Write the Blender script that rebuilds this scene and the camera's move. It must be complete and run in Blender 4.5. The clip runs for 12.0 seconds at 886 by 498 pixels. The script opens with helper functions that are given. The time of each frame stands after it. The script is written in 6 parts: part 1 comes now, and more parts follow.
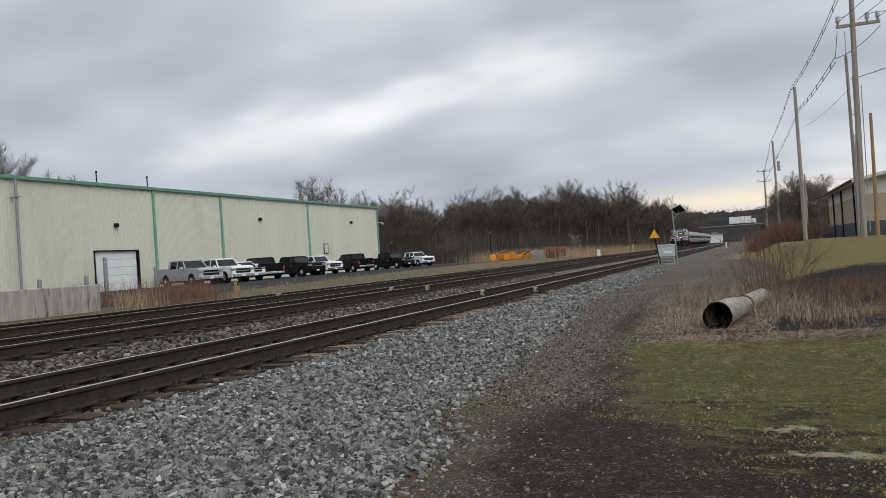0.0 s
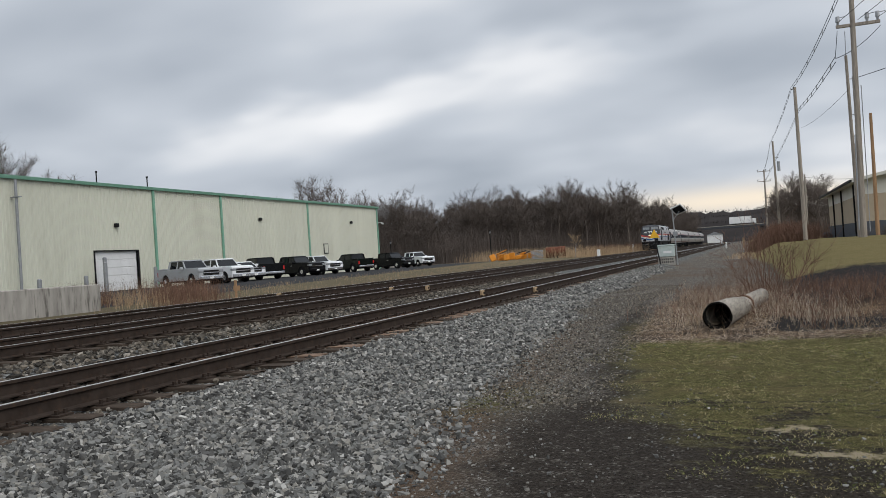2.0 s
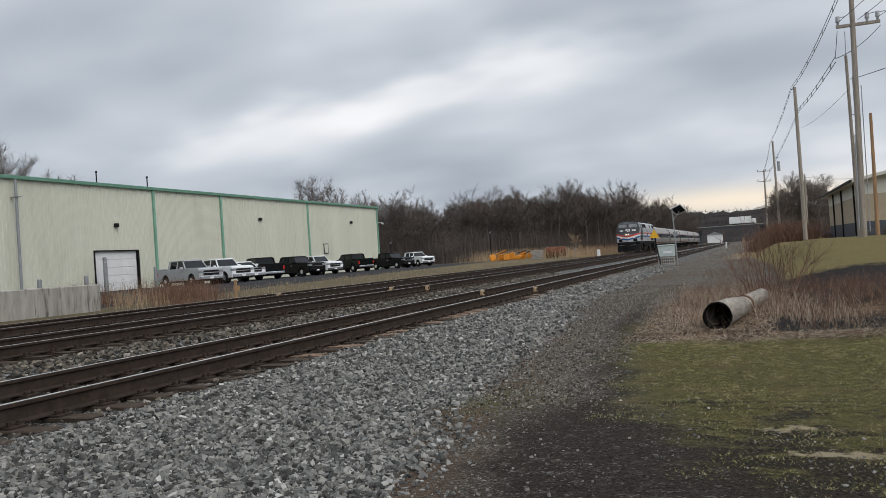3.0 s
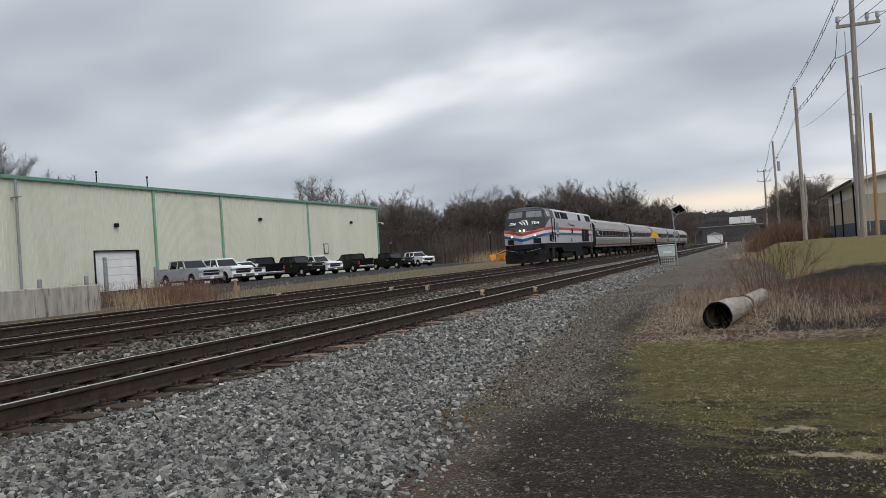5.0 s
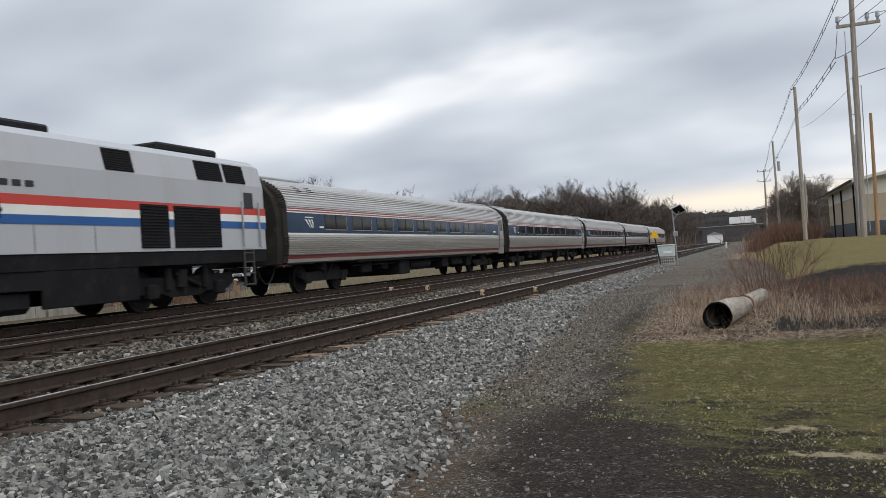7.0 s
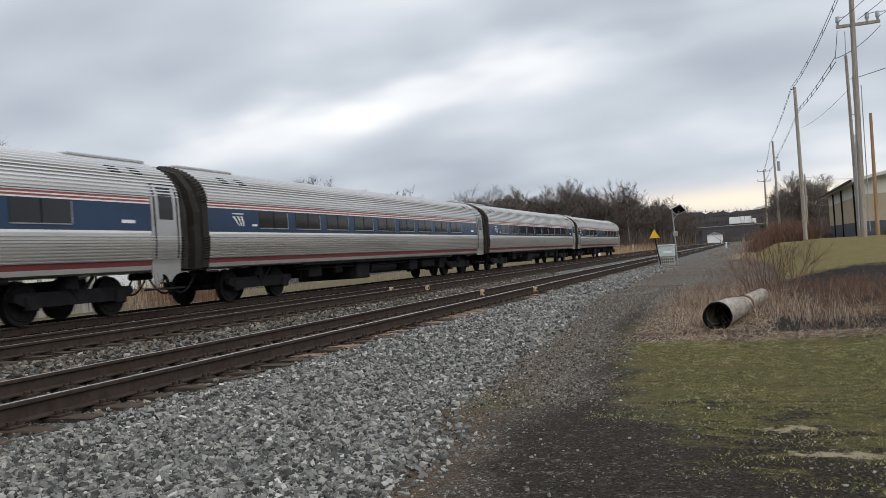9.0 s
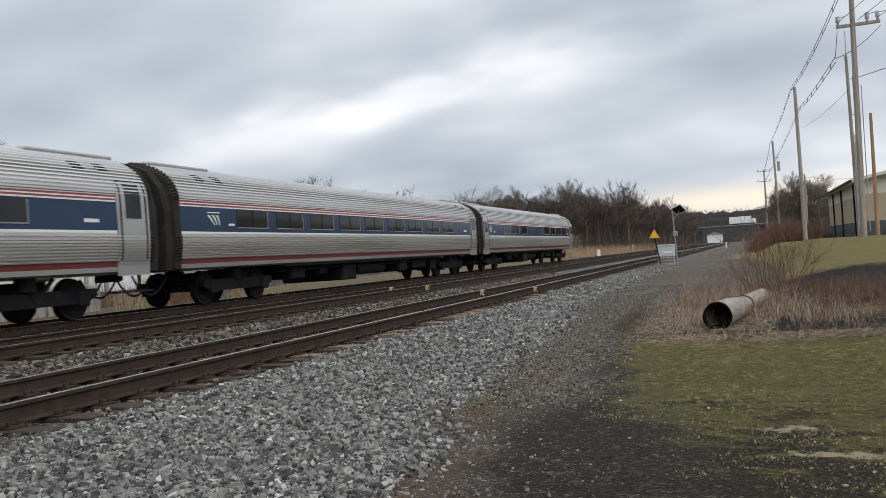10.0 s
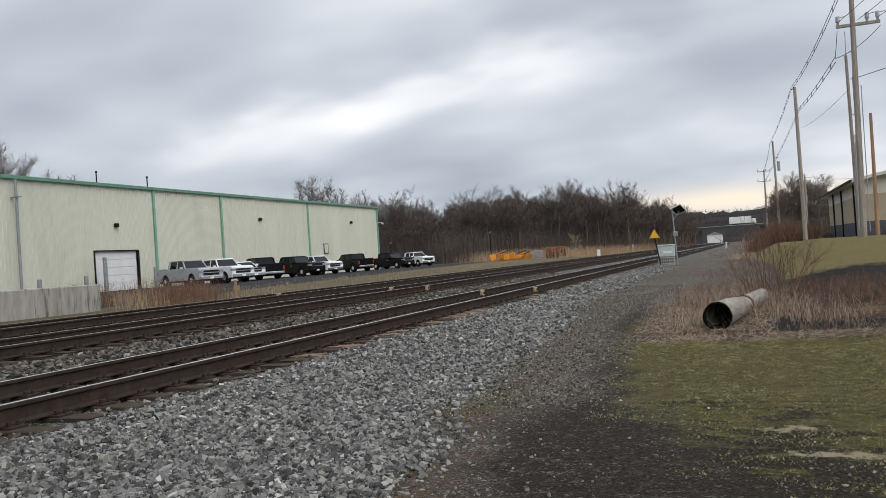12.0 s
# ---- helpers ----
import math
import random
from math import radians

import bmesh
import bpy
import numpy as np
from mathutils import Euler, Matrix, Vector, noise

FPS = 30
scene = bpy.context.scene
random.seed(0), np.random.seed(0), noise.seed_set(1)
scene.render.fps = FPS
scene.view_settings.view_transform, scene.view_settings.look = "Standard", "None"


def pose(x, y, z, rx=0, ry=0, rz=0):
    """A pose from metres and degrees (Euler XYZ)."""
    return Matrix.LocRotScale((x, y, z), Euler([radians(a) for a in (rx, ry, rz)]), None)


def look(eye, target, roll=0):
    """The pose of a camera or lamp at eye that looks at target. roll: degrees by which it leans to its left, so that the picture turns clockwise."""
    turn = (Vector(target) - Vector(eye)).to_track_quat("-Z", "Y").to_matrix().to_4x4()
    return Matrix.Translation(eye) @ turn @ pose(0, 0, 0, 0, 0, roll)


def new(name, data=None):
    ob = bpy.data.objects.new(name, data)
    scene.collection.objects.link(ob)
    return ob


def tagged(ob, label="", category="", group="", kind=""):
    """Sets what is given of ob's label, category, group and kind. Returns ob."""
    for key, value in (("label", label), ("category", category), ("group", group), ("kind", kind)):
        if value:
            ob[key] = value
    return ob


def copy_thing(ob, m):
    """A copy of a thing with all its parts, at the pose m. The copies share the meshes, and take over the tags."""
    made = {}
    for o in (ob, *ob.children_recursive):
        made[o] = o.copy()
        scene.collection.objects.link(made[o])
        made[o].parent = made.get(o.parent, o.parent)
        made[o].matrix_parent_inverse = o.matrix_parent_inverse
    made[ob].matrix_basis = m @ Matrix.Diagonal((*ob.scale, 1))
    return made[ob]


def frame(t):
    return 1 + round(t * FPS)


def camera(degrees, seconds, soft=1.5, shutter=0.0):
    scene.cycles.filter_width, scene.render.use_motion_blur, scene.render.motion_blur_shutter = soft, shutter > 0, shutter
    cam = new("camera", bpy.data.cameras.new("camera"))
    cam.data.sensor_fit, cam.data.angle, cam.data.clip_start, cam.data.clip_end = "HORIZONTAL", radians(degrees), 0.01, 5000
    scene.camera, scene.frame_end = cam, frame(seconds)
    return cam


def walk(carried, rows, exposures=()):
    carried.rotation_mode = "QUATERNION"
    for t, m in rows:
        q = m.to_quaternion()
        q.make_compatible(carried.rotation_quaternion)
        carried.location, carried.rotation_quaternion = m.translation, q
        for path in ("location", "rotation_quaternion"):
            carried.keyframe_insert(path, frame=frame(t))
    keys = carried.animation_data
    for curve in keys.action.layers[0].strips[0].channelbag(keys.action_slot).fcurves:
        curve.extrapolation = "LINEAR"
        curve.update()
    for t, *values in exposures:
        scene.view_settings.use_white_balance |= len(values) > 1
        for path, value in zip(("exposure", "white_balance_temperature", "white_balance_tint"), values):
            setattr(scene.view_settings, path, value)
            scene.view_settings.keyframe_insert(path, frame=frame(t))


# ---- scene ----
# ---- camera: on a tripod, never moving ----
cam = camera(55.787, 12.0, soft=0.8, shutter=0.08)
STAND = pose(0, 0, 0.787, 90.73, 0, 19.97) @ pose(0, 0, 0, 0, 0, -3.92)
walk(cam, [(0.0, STAND), (12.0, STAND)], exposures=[(0.0, 0.0), (6.3, 0.0), (7.0, 0.17), (10.5, 0.17), (12.0, 0.13)])

# ---- world: overcast sky with a thin bright streak of cloud ----
SUN_AZ, SUN_EL = 125.0, 42.0


def sky_world():
    w = bpy.data.worlds.new("sky")
    scene.world = w
    w.use_nodes = True
    nt = w.node_tree
    nt.nodes.clear()
    N, K = nt.nodes.new, nt.links.new
    out, bg = N("ShaderNodeOutputWorld"), N("ShaderNodeBackground")
    sky = N("ShaderNodeTexSky")
    sky.sky_type, sky.sun_disc = "NISHITA", False
    sky.sun_elevation, sky.sun_rotation = radians(SUN_EL), radians(SUN_AZ)
    co = N("ShaderNodeTexCoord")
    sep = N("ShaderNodeSeparateXYZ")
    K(co.outputs["Generated"], sep.inputs[0])

    def m(op, a, b=None, c=None):
        n = N("ShaderNodeMath")
        n.operation = op
        for i, v in enumerate((a, b, c)):
            if v is None:
                continue
            if isinstance(v, (int, float)):
                n.inputs[i].default_value = v
            else:
                K(v, n.inputs[i])
        return n.outputs[0]

    zc = m("MAXIMUM", sep.outputs[2], 0.0)
    den = m("ADD", zc, 0.12)
    u, v = m("DIVIDE", sep.outputs[0], den), m("DIVIDE", sep.outputs[1], den)
    comb = N("ShaderNodeCombineXYZ")
    high = m("ADD", zc, 0.30)
    K(m("DIVIDE", sep.outputs[0], high), comb.inputs[0]), K(m("DIVIDE", sep.outputs[1], high), comb.inputs[1])

    def cloud(scale, stretch, turn, detail, off):
        mp = N("ShaderNodeMapping")
        mp.inputs["Location"].default_value = off
        mp.inputs["Rotation"].default_value = (0, 0, radians(turn))
        mp.inputs["Scale"].default_value = (scale, scale * stretch, 1)
        K(comb.outputs[0], mp.inputs[0])
        t = N("ShaderNodeTexNoise")
        t.inputs["Scale"].default_value, t.inputs["Detail"].default_value = 1.0, detail
        t.inputs["Roughness"].default_value = 0.52
        K(mp.outputs[0], t.inputs["Vector"])
        return t.outputs["Fac"]

    big = cloud(1.35, 1.5, CLOUD[0], 2, (CLOUD[1], CLOUD[2], 0.4))
    fine = cloud(3.4, 1.3, CLOUD[0], 2, (3.1, 0.7, 2.0))
    # a long thin streak where the layer is thinnest
    a = radians(STREAK[0])
    across = m("ADD", m("MULTIPLY", u, -math.sin(a)), m("MULTIPLY", v, math.cos(a)))
    along = m("ADD", m("MULTIPLY", u, math.cos(a)), m("MULTIPLY", v, math.sin(a)))
    wob = m("MULTIPLY", m("SUBTRACT", fine, 0.5), 0.7)
    d = m("DIVIDE", m("ADD", m("SUBTRACT", across, STREAK[1]), wob), STREAK[2])
    g1 = m("POWER", 2.718, m("MULTIPLY", m("MULTIPLY", d, d), -1.0))
    l = m("DIVIDE", m("SUBTRACT", along, STREAK[3]), STREAK[4])
    g2 = m("POWER", 2.718, m("MULTIPLY", m("MULTIPLY", l, l), -1.0))
    streak = m("MULTIPLY", g1, g2)
    mixv = m("ADD", m("MULTIPLY", big, 0.82), m("MULTIPLY", fine, 0.18))
    val = m("ADD", mixv, m("MULTIPLY", streak, 0.24))
    # a paler break in the cloud low beyond the poles
    gx, gz = m("DIVIDE", m("SUBTRACT", sep.outputs[0], 0.101), 0.09), m("DIVIDE", m("SUBTRACT", sep.outputs[2], 0.083), 0.035)
    gap = m("POWER", 2.718, m("MULTIPLY", m("ADD", m("MULTIPLY", gx, gx), m("MULTIPLY", gz, gz)), -1.0))
    val = m("ADD", val, m("MULTIPLY", m("MULTIPLY", gap, m("MAXIMUM", sep.outputs[1], 0.0)), 0.20))
    ramp = N("ShaderNodeValToRGB")
    e = ramp.color_ramp.elements
    e[0].position, e[0].color = 0.30, (0.37, 0.415, 0.48, 1)
    e[1].position, e[1].color = 0.80, (0.93, 0.94, 0.96, 1)
    x = ramp.color_ramp.elements.new(0.52)
    x.color = (0.56, 0.605, 0.67, 1)
    K(val, ramp.inputs[0])
    # warm pale gap low over the hills along the line
    lz = m("DIVIDE", m("SUBTRACT", zc, 0.045), 0.016)
    low = m("POWER", 2.718, m("MULTIPLY", m("MULTIPLY", lz, lz), -1.0))
    warm = N("ShaderNodeMix")
    warm.data_type = "RGBA"
    toward = m("MULTIPLY", m("MAXIMUM", m("SUBTRACT", sep.outputs[1], 0.982), 0.0), 60.0)
    K(m("MULTIPLY", m("MULTIPLY", low, 0.95), m("MINIMUM", toward, 1.0)), warm.inputs["Factor"])
    K(ramp.outputs[0], warm.inputs["A"])
    warm.inputs["B"].default_value = (0.98, 0.86, 0.70, 1)
    mx = N("ShaderNodeMix")
    mx.data_type = "RGBA"
    mx.inputs["Factor"].default_value = 0.985
    dim = N("ShaderNodeVectorMath")
    dim.operation = "SCALE"
    dim.inputs["Scale"].default_value = 0.12
    K(sky.outputs[0], dim.inputs[0])
    K(dim.outputs[0], mx.inputs["A"]), K(warm.outputs["Result"], mx.inputs["B"])
    # an overcast sky is brighter overhead than near the horizon
    up = N("ShaderNodeMapRange")
    up.interpolation_type = "SMOOTHSTEP"
    up.inputs[1].default_value, up.inputs[2].default_value, up.inputs[3].default_value, up.inputs[4].default_value = 0.33, 0.95, 1.0, 1.9
    K(sep.outputs[2], up.inputs[0])
    lift = N("ShaderNodeVectorMath")
    lift.operation = "SCALE"
    K(mx.outputs["Result"], lift.inputs[0]), K(up.outputs[0], lift.inputs["Scale"])
    K(lift.outputs[0], bg.inputs[0])
    bg.inputs[1].default_value = 1.0
    K(bg.outputs[0], out.inputs[0])


CLOUD = (-8.0, 1.3, 4.2)
STREAK = (-10.0, 2.69, 0.24, -1.5, 1.5)
sky_world()
sun = new("sun", bpy.data.lights.new("sun", "SUN"))
sun.data.energy, sun.data.angle, sun.data.color = 1.35, radians(45), (1.0, 0.96, 0.9)
sun.matrix_world = look((0, 0, 0), (-math.sin(radians(SUN_AZ)), -math.cos(radians(SUN_AZ)), -math.tan(radians(SUN_EL))))


# ---- materials ----
class Nodes:
    """Short names for building one node material."""

    def __init__(self, name):
        self.mat = bpy.data.materials.new(name)
        self.mat.use_nodes = True
        self.t = self.mat.node_tree
        self.b = self.t.nodes["Principled BSDF"]
        self.co = self.t.nodes.new("ShaderNodeTexCoord").outputs["Object"]
        self.geo = self.t.nodes.new("ShaderNodeNewGeometry").outputs["Position"]

    def n(self, kind):
        return self.t.nodes.new("ShaderNode" + kind)

    def k(self, a, b):
        if isinstance(a, (int, float)):
            b.default_value = a
        elif isinstance(a, tuple):
            b.default_value = a if len(a) == 4 or b.type == "VECTOR" else (*a, 1)
        else:
            self.t.links.new(a, b)

    def m(self, op, a, b=None, c=None):
        n = self.n("Math")
        n.operation = op
        for i, v in enumerate((a, b, c)):
            if v is not None:
                self.k(v, n.inputs[i])
        return n.outputs[0]

    def noise(self, scale, detail=4, rough=0.55, co=None, stretch=(1, 1, 1)):
        mp = self.n("Mapping")
        mp.inputs["Scale"].default_value = stretch
        self.k(co or self.co, mp.inputs[0])
        t = self.n("TexNoise")
        t.inputs["Scale"].default_value, t.inputs["Detail"].default_value, t.inputs["Roughness"].default_value = scale, detail, rough
        self.k(mp.outputs[0], t.inputs["Vector"])
        return t.outputs["Fac"]

    def voronoi(self, scale, co=None, feature="F1", out="Distance"):
        t = self.n("TexVoronoi")
        t.feature = feature
        t.inputs["Scale"].default_value = scale
        self.k(co or self.co, t.inputs["Vector"])
        return t.outputs[out]

    def mix(self, f, a, b, blend="MIX"):
        n = self.n("Mix")
        n.data_type, n.blend_type = "RGBA", blend
        self.k(f, n.inputs["Factor"]), self.k(a, n.inputs["A"]), self.k(b, n.inputs["B"])
        return n.outputs["Result"]

    def step(self, v, lo, hi):
        n = self.n("MapRange")
        n.interpolation_type = "SMOOTHSTEP"
        self.k(v, n.inputs[0])
        n.inputs[1].default_value, n.inputs[2].default_value = lo, hi
        return n.outputs[0]

    def ramp(self, v, *stops):
        n = self.n("ValToRGB")
        e = n.color_ramp.elements
        e[0].position, e[0].color = stops[0][0], (*stops[0][1], 1)
        e[1].position, e[1].color = stops[-1][0], (*stops[-1][1], 1)
        for pos, col in stops[1:-1]:
            e.new(pos).color = (*col, 1)
        self.k(v, n.inputs[0])
        return n.outputs[0]

    def bump(self, v, strength=0.3, dist=0.02):
        n = self.n("Bump")
        n.inputs["Strength"].default_value, n.inputs["Distance"].default_value = strength, dist
        self.k(v, n.inputs["Height"])
        self.k(n.outputs[0], self.b.inputs["Normal"])

    def done(self, color, rough=0.7, metal=0.0, gloss=None):
        self.k(color, self.b.inputs["Base Color"])
        self.k(rough, self.b.inputs["Roughness"])
        self.k(metal, self.b.inputs["Metallic"])
        if gloss is not None:
            self.b.inputs["Specular IOR Level"].default_value = gloss
        return self.mat


def worn(name, col, rough=0.6, metal=0.0, var=0.18, scale=3.0, dirt=(0.05, 0.045, 0.04), dirty=0.25, grain=60.0, bump=0.08, stretch=(1, 1, 1)):
    """A painted or plain surface with broad stains and fine grain."""
    g = Nodes(name)
    a, b = g.noise(scale, 5, 0.6, stretch=stretch), g.noise(grain, 3)
    hi = tuple(min(1, c * (1 + var)) for c in col)
    lo = tuple(c * (1 - var) for c in col)
    c = g.ramp(a, (0.3, lo), (0.7, hi))
    c = g.mix(g.m("MULTIPLY", g.step(g.noise(scale * 2.3, 6, 0.65, stretch=stretch), 0.5, 0.75), dirty), c, dirt)
    g.bump(b, bump, 0.01)
    return g.done(c, g.m("ADD", rough - 0.08, g.m("MULTIPLY", a, 0.16)), metal, 0.06 if rough > 0.52 else 0.3)


def glow(name, col, strength):
    g = Nodes(name)
    g.b.inputs["Emission Color"].default_value = (*col, 1)
    g.b.inputs["Emission Strength"].default_value = strength
    return g.done(col, 0.3)


def stone_mat(name, lo, hi, tint):
    g = Nodes(name)
    r = g.n("NewGeometry").outputs["Random Per Island"]
    mid = tuple((a + b) / 2 for a, b in zip(lo, hi))
    c = g.ramp(r, (0.0, tuple(v * 0.7 for v in lo)), (0.2, lo), (0.45, mid), (0.62, (mid[0] * 0.97, mid[1] * 1.0, mid[2] * 1.0)), (0.8, (hi[0], hi[1] * 0.96, hi[2] * 0.9)), (0.93, hi), (1.0, tint))
    c = g.mix(g.m("MULTIPLY", g.noise(30, 4), 0.5), c, lo)
    g.bump(g.noise(60, 4), 0.3, 0.01)
    return g.done(c, 0.85, 0.0, 0.08)


RAIL_SIDE = worn("rusty rail steel", (0.045, 0.034, 0.028), 0.75, 0.1, 0.3, 6, (0.09, 0.05, 0.03), 0.5, 80)
RAIL_TOP = worn("polished rail head", (0.60, 0.59, 0.58), 0.30, 0.9, 0.1, 8, (0.18, 0.14, 0.11), 0.25, 90, 0.02)
TIE = worn("creosoted timber", (0.055, 0.042, 0.033), 0.9, 0, 0.4, 3, (0.16, 0.12, 0.09), 0.5, 40, 0.4, (1, 6, 6))
TIE_NEW = worn("reddish weathered timber", (0.19, 0.13, 0.095), 0.9, 0, 0.4, 3, (0.05, 0.04, 0.035), 0.5, 40, 0.4, (1, 6, 6))
STONE = stone_mat("grey crushed stone", (0.068, 0.067, 0.064), (0.31, 0.305, 0.288), (0.58, 0.56, 0.52))
STONE_DARK = stone_mat("sooty crushed stone", (0.038, 0.034, 0.029), (0.21, 0.185, 0.155), (0.40, 0.36, 0.31))
STONE_WARM = stone_mat("brownish fine gravel", (0.055, 0.048, 0.040), (0.25, 0.225, 0.19), (0.46, 0.42, 0.36))
CONCRETE = worn("weathered concrete", (0.33, 0.31, 0.28), 0.9, 0, 0.3, 2.6, (0.085, 0.078, 0.068), 1.0, 30, 0.2, (1, 1, 0.16))
CREAM = worn("cream steel cladding", (0.61, 0.61, 0.51), 0.5, 0.0, 0.05, 0.3, (0.36, 0.34, 0.27), 0.25, 30, 0.03, (1, 1, 0.2))
GREEN = worn("green painted steel", (0.19, 0.38, 0.28), 0.5, 0.0, 0.12, 1.5, (0.2, 0.28, 0.22), 0.3, 40, 0.03)
GALV = worn("galvanised steel", (0.32, 0.33, 0.34), 0.5, 0.6, 0.15, 3, (0.12, 0.11, 0.10), 0.3, 50, 0.03)
DARK = worn("dark metal", (0.018, 0.018, 0.019), 0.55, 0.2, 0.25, 4, (0.08, 0.07, 0.06), 0.3, 50, 0.05)
BLACK = worn("black rubber", (0.015, 0.015, 0.016), 0.8, 0, 0.2, 6, (0.05, 0.045, 0.04), 0.3, 70, 0.1)
WHITE = worn("white painted metal", (0.72, 0.72, 0.71), 0.45, 0, 0.05, 1.2, (0.35, 0.33, 0.30), 0.25, 40, 0.03)
POLE = worn("grey weathered timber pole", (0.30, 0.265, 0.225), 0.9, 0, 0.3, 2, (0.07, 0.05, 0.04), 0.6, 30, 0.4, (6, 6, 0.4))
POLE_NEW = worn("brown treated timber pole", (0.32, 0.20, 0.115), 0.85, 0, 0.25, 2, (0.14, 0.09, 0.05), 0.4, 30, 0.3, (6, 6, 0.4))
BARK = worn("bare grey-brown bark", (0.135, 0.112, 0.096), 0.95, 0, 0.35, 0.8, (0.05, 0.04, 0.035), 0.4, 12, 0.2)
TWIG = worn("thin brown twigs", (0.118, 0.098, 0.086), 0.95, 0, 0.35, 0.3, (0.055, 0.042, 0.036), 0.4, 12, 0.1)
REED = worn("dry straw reed", (0.37, 0.27, 0.17), 0.9, 0, 0.35, 1.0, (0.20, 0.12, 0.07), 0.5, 20, 0.1)
STEM = worn("pale grey dry stem", (0.40, 0.325, 0.25), 0.9, 0, 0.3, 1.0, (0.16, 0.11, 0.085), 0.4, 20, 0.1)
BRUSH = worn("dry reddish brush", (0.165, 0.098, 0.070), 0.95, 0, 0.35, 0.8, (0.10, 0.06, 0.045), 0.5, 20, 0.1)


def glass_mat(name, col, rough=0.05):
    g = Nodes(name)
    g.b.inputs["Specular IOR Level"].default_value = 0.7
    return g.done(g.ramp(g.noise(1.5, 3), (0.3, tuple(c * 0.7 for c in col)), (0.7, col)), rough, 0.0)




def ground_mat():
    """Gravel track bed, cinder road, lawn, mulch, dry verge and asphalt yard, by their place on the plan."""
    g = Nodes("ground")
    sp = g.n("SeparateXYZ")
    g.k(g.geo, sp.inputs[0])
    x, y = sp.outputs[0], sp.outputs[1]
    n1, n2, n3, n4 = g.noise(0.35, 5), g.noise(1.6, 6, 0.6), g.noise(9, 5, 0.6), g.noise(45, 4, 0.6)
    wx = g.m("ADD", x, g.m("ADD", g.m("MULTIPLY", g.m("SUBTRACT", n1, 0.5), 0.9), g.m("MULTIPLY", g.m("SUBTRACT", n2, 0.5), 1.1)))
    cell = g.voronoi(22, out="Color")
    hs = g.n("SeparateColor")
    g.k(cell, hs.inputs[0])
    gravel = g.ramp(hs.outputs[0], (0.0, (0.030, 0.030, 0.030)), (0.5, (0.10, 0.10, 0.097)), (0.85, (0.19, 0.19, 0.18)), (1.0, (0.36, 0.35, 0.33)))
    n5 = g.noise(130, 3, 0.65)
    fine = g.n("SeparateColor")
    g.k(g.voronoi(60, out="Color"), fine.inputs[0])

    def hump(v, mid, half):
        d = g.m("DIVIDE", g.m("SUBTRACT", v, mid), half)
        return g.m("POWER", 2.718, g.m("MULTIPLY", g.m("MULTIPLY", d, d), -1.0))

    chips = g.ramp(fine.outputs[0], (0.0, (0.032, 0.028, 0.024)), (0.5, (0.100, 0.088, 0.074)), (0.82, (0.19, 0.172, 0.148)), (0.95, (0.32, 0.30, 0.27)), (1.0, (0.42, 0.40, 0.36)))
    soil = g.mix(g.step(g.m("ADD", g.m("MULTIPLY", n4, 0.5), g.m("MULTIPLY", n5, 0.5)), 0.36, 0.64), (0.012, 0.010, 0.009), (0.062, 0.052, 0.043))
    soil = g.mix(g.m("MULTIPLY", g.step(fine.outputs[1], 0.95, 0.97), 0.4), soil, (0.25, 0.235, 0.21))
    brown = g.mix(g.step(n5, 0.36, 0.66), (0.045, 0.032, 0.024), (0.19, 0.135, 0.095))
    moss = g.mix(g.step(n5, 0.36, 0.66), (0.040, 0.043, 0.014), (0.15, 0.145, 0.050))
    grass = g.mix(g.step(g.m("ADD", g.m("MULTIPLY", n5, 0.6), g.m("MULTIPLY", n4, 0.4)), 0.36, 0.64), (0.032, 0.032, 0.013), (0.185, 0.165, 0.075))
    grass = g.mix(g.m("MULTIPLY", g.step(n3, 0.46, 0.62), 0.55), grass, (0.055, 0.048, 0.024))
    grass = g.mix(g.m("MULTIPLY", g.step(n2, 0.5, 0.7), 0.5), grass, (0.145, 0.110, 0.060))
    bare = g.m("ADD", g.noise(2.7, 6, 0.7, stretch=(0.8, 1.5, 1)), g.m("MULTIPLY", g.m("SUBTRACT", 7.3, y), 0.06))
    grass = g.mix(g.m("MULTIPLY", g.step(bare, 0.475, 0.585), 0.95), grass, soil)
    straw = g.m("ADD", g.m("MULTIPLY", hump(wx, 0.25, 0.22), hump(y, 6.75, 0.22)), g.m("MULTIPLY", hump(wx, 0.45, 0.26), hump(y, 5.95, 0.13)))
    straw = g.m("ADD", straw, g.m("MULTIPLY", g.step(g.noise(1.7, 5, 0.6), 0.66, 0.72), 0.5))
    grass = g.mix(g.step(g.m("ADD", straw, g.m("MULTIPLY", g.m("SUBTRACT", n3, 0.5), 2.2)), 0.5, 0.95), grass, (0.33, 0.275, 0.19))
    far_lawn = g.mix(g.m("ADD", g.m("MULTIPLY", n2, 0.5), g.m("MULTIPLY", n3, 0.5)), (0.10, 0.092, 0.036), (0.24, 0.19, 0.098))
    mulch = g.mix(n3, (0.018, 0.017, 0.017), (0.05, 0.045, 0.042))
    verge = g.mix(g.step(n4, 0.35, 0.68), (0.026, 0.020, 0.016), (0.24, 0.165, 0.108))
    verge = g.mix(g.m("MULTIPLY", g.step(n2, 0.45, 0.6), 0.7), verge, (0.045, 0.036, 0.030))
    verge_g = g.mix(n3, (0.065, 0.056, 0.036), (0.21, 0.175, 0.115))
    asphalt = g.mix(n3, (0.040, 0.040, 0.042), (0.065, 0.065, 0.066))
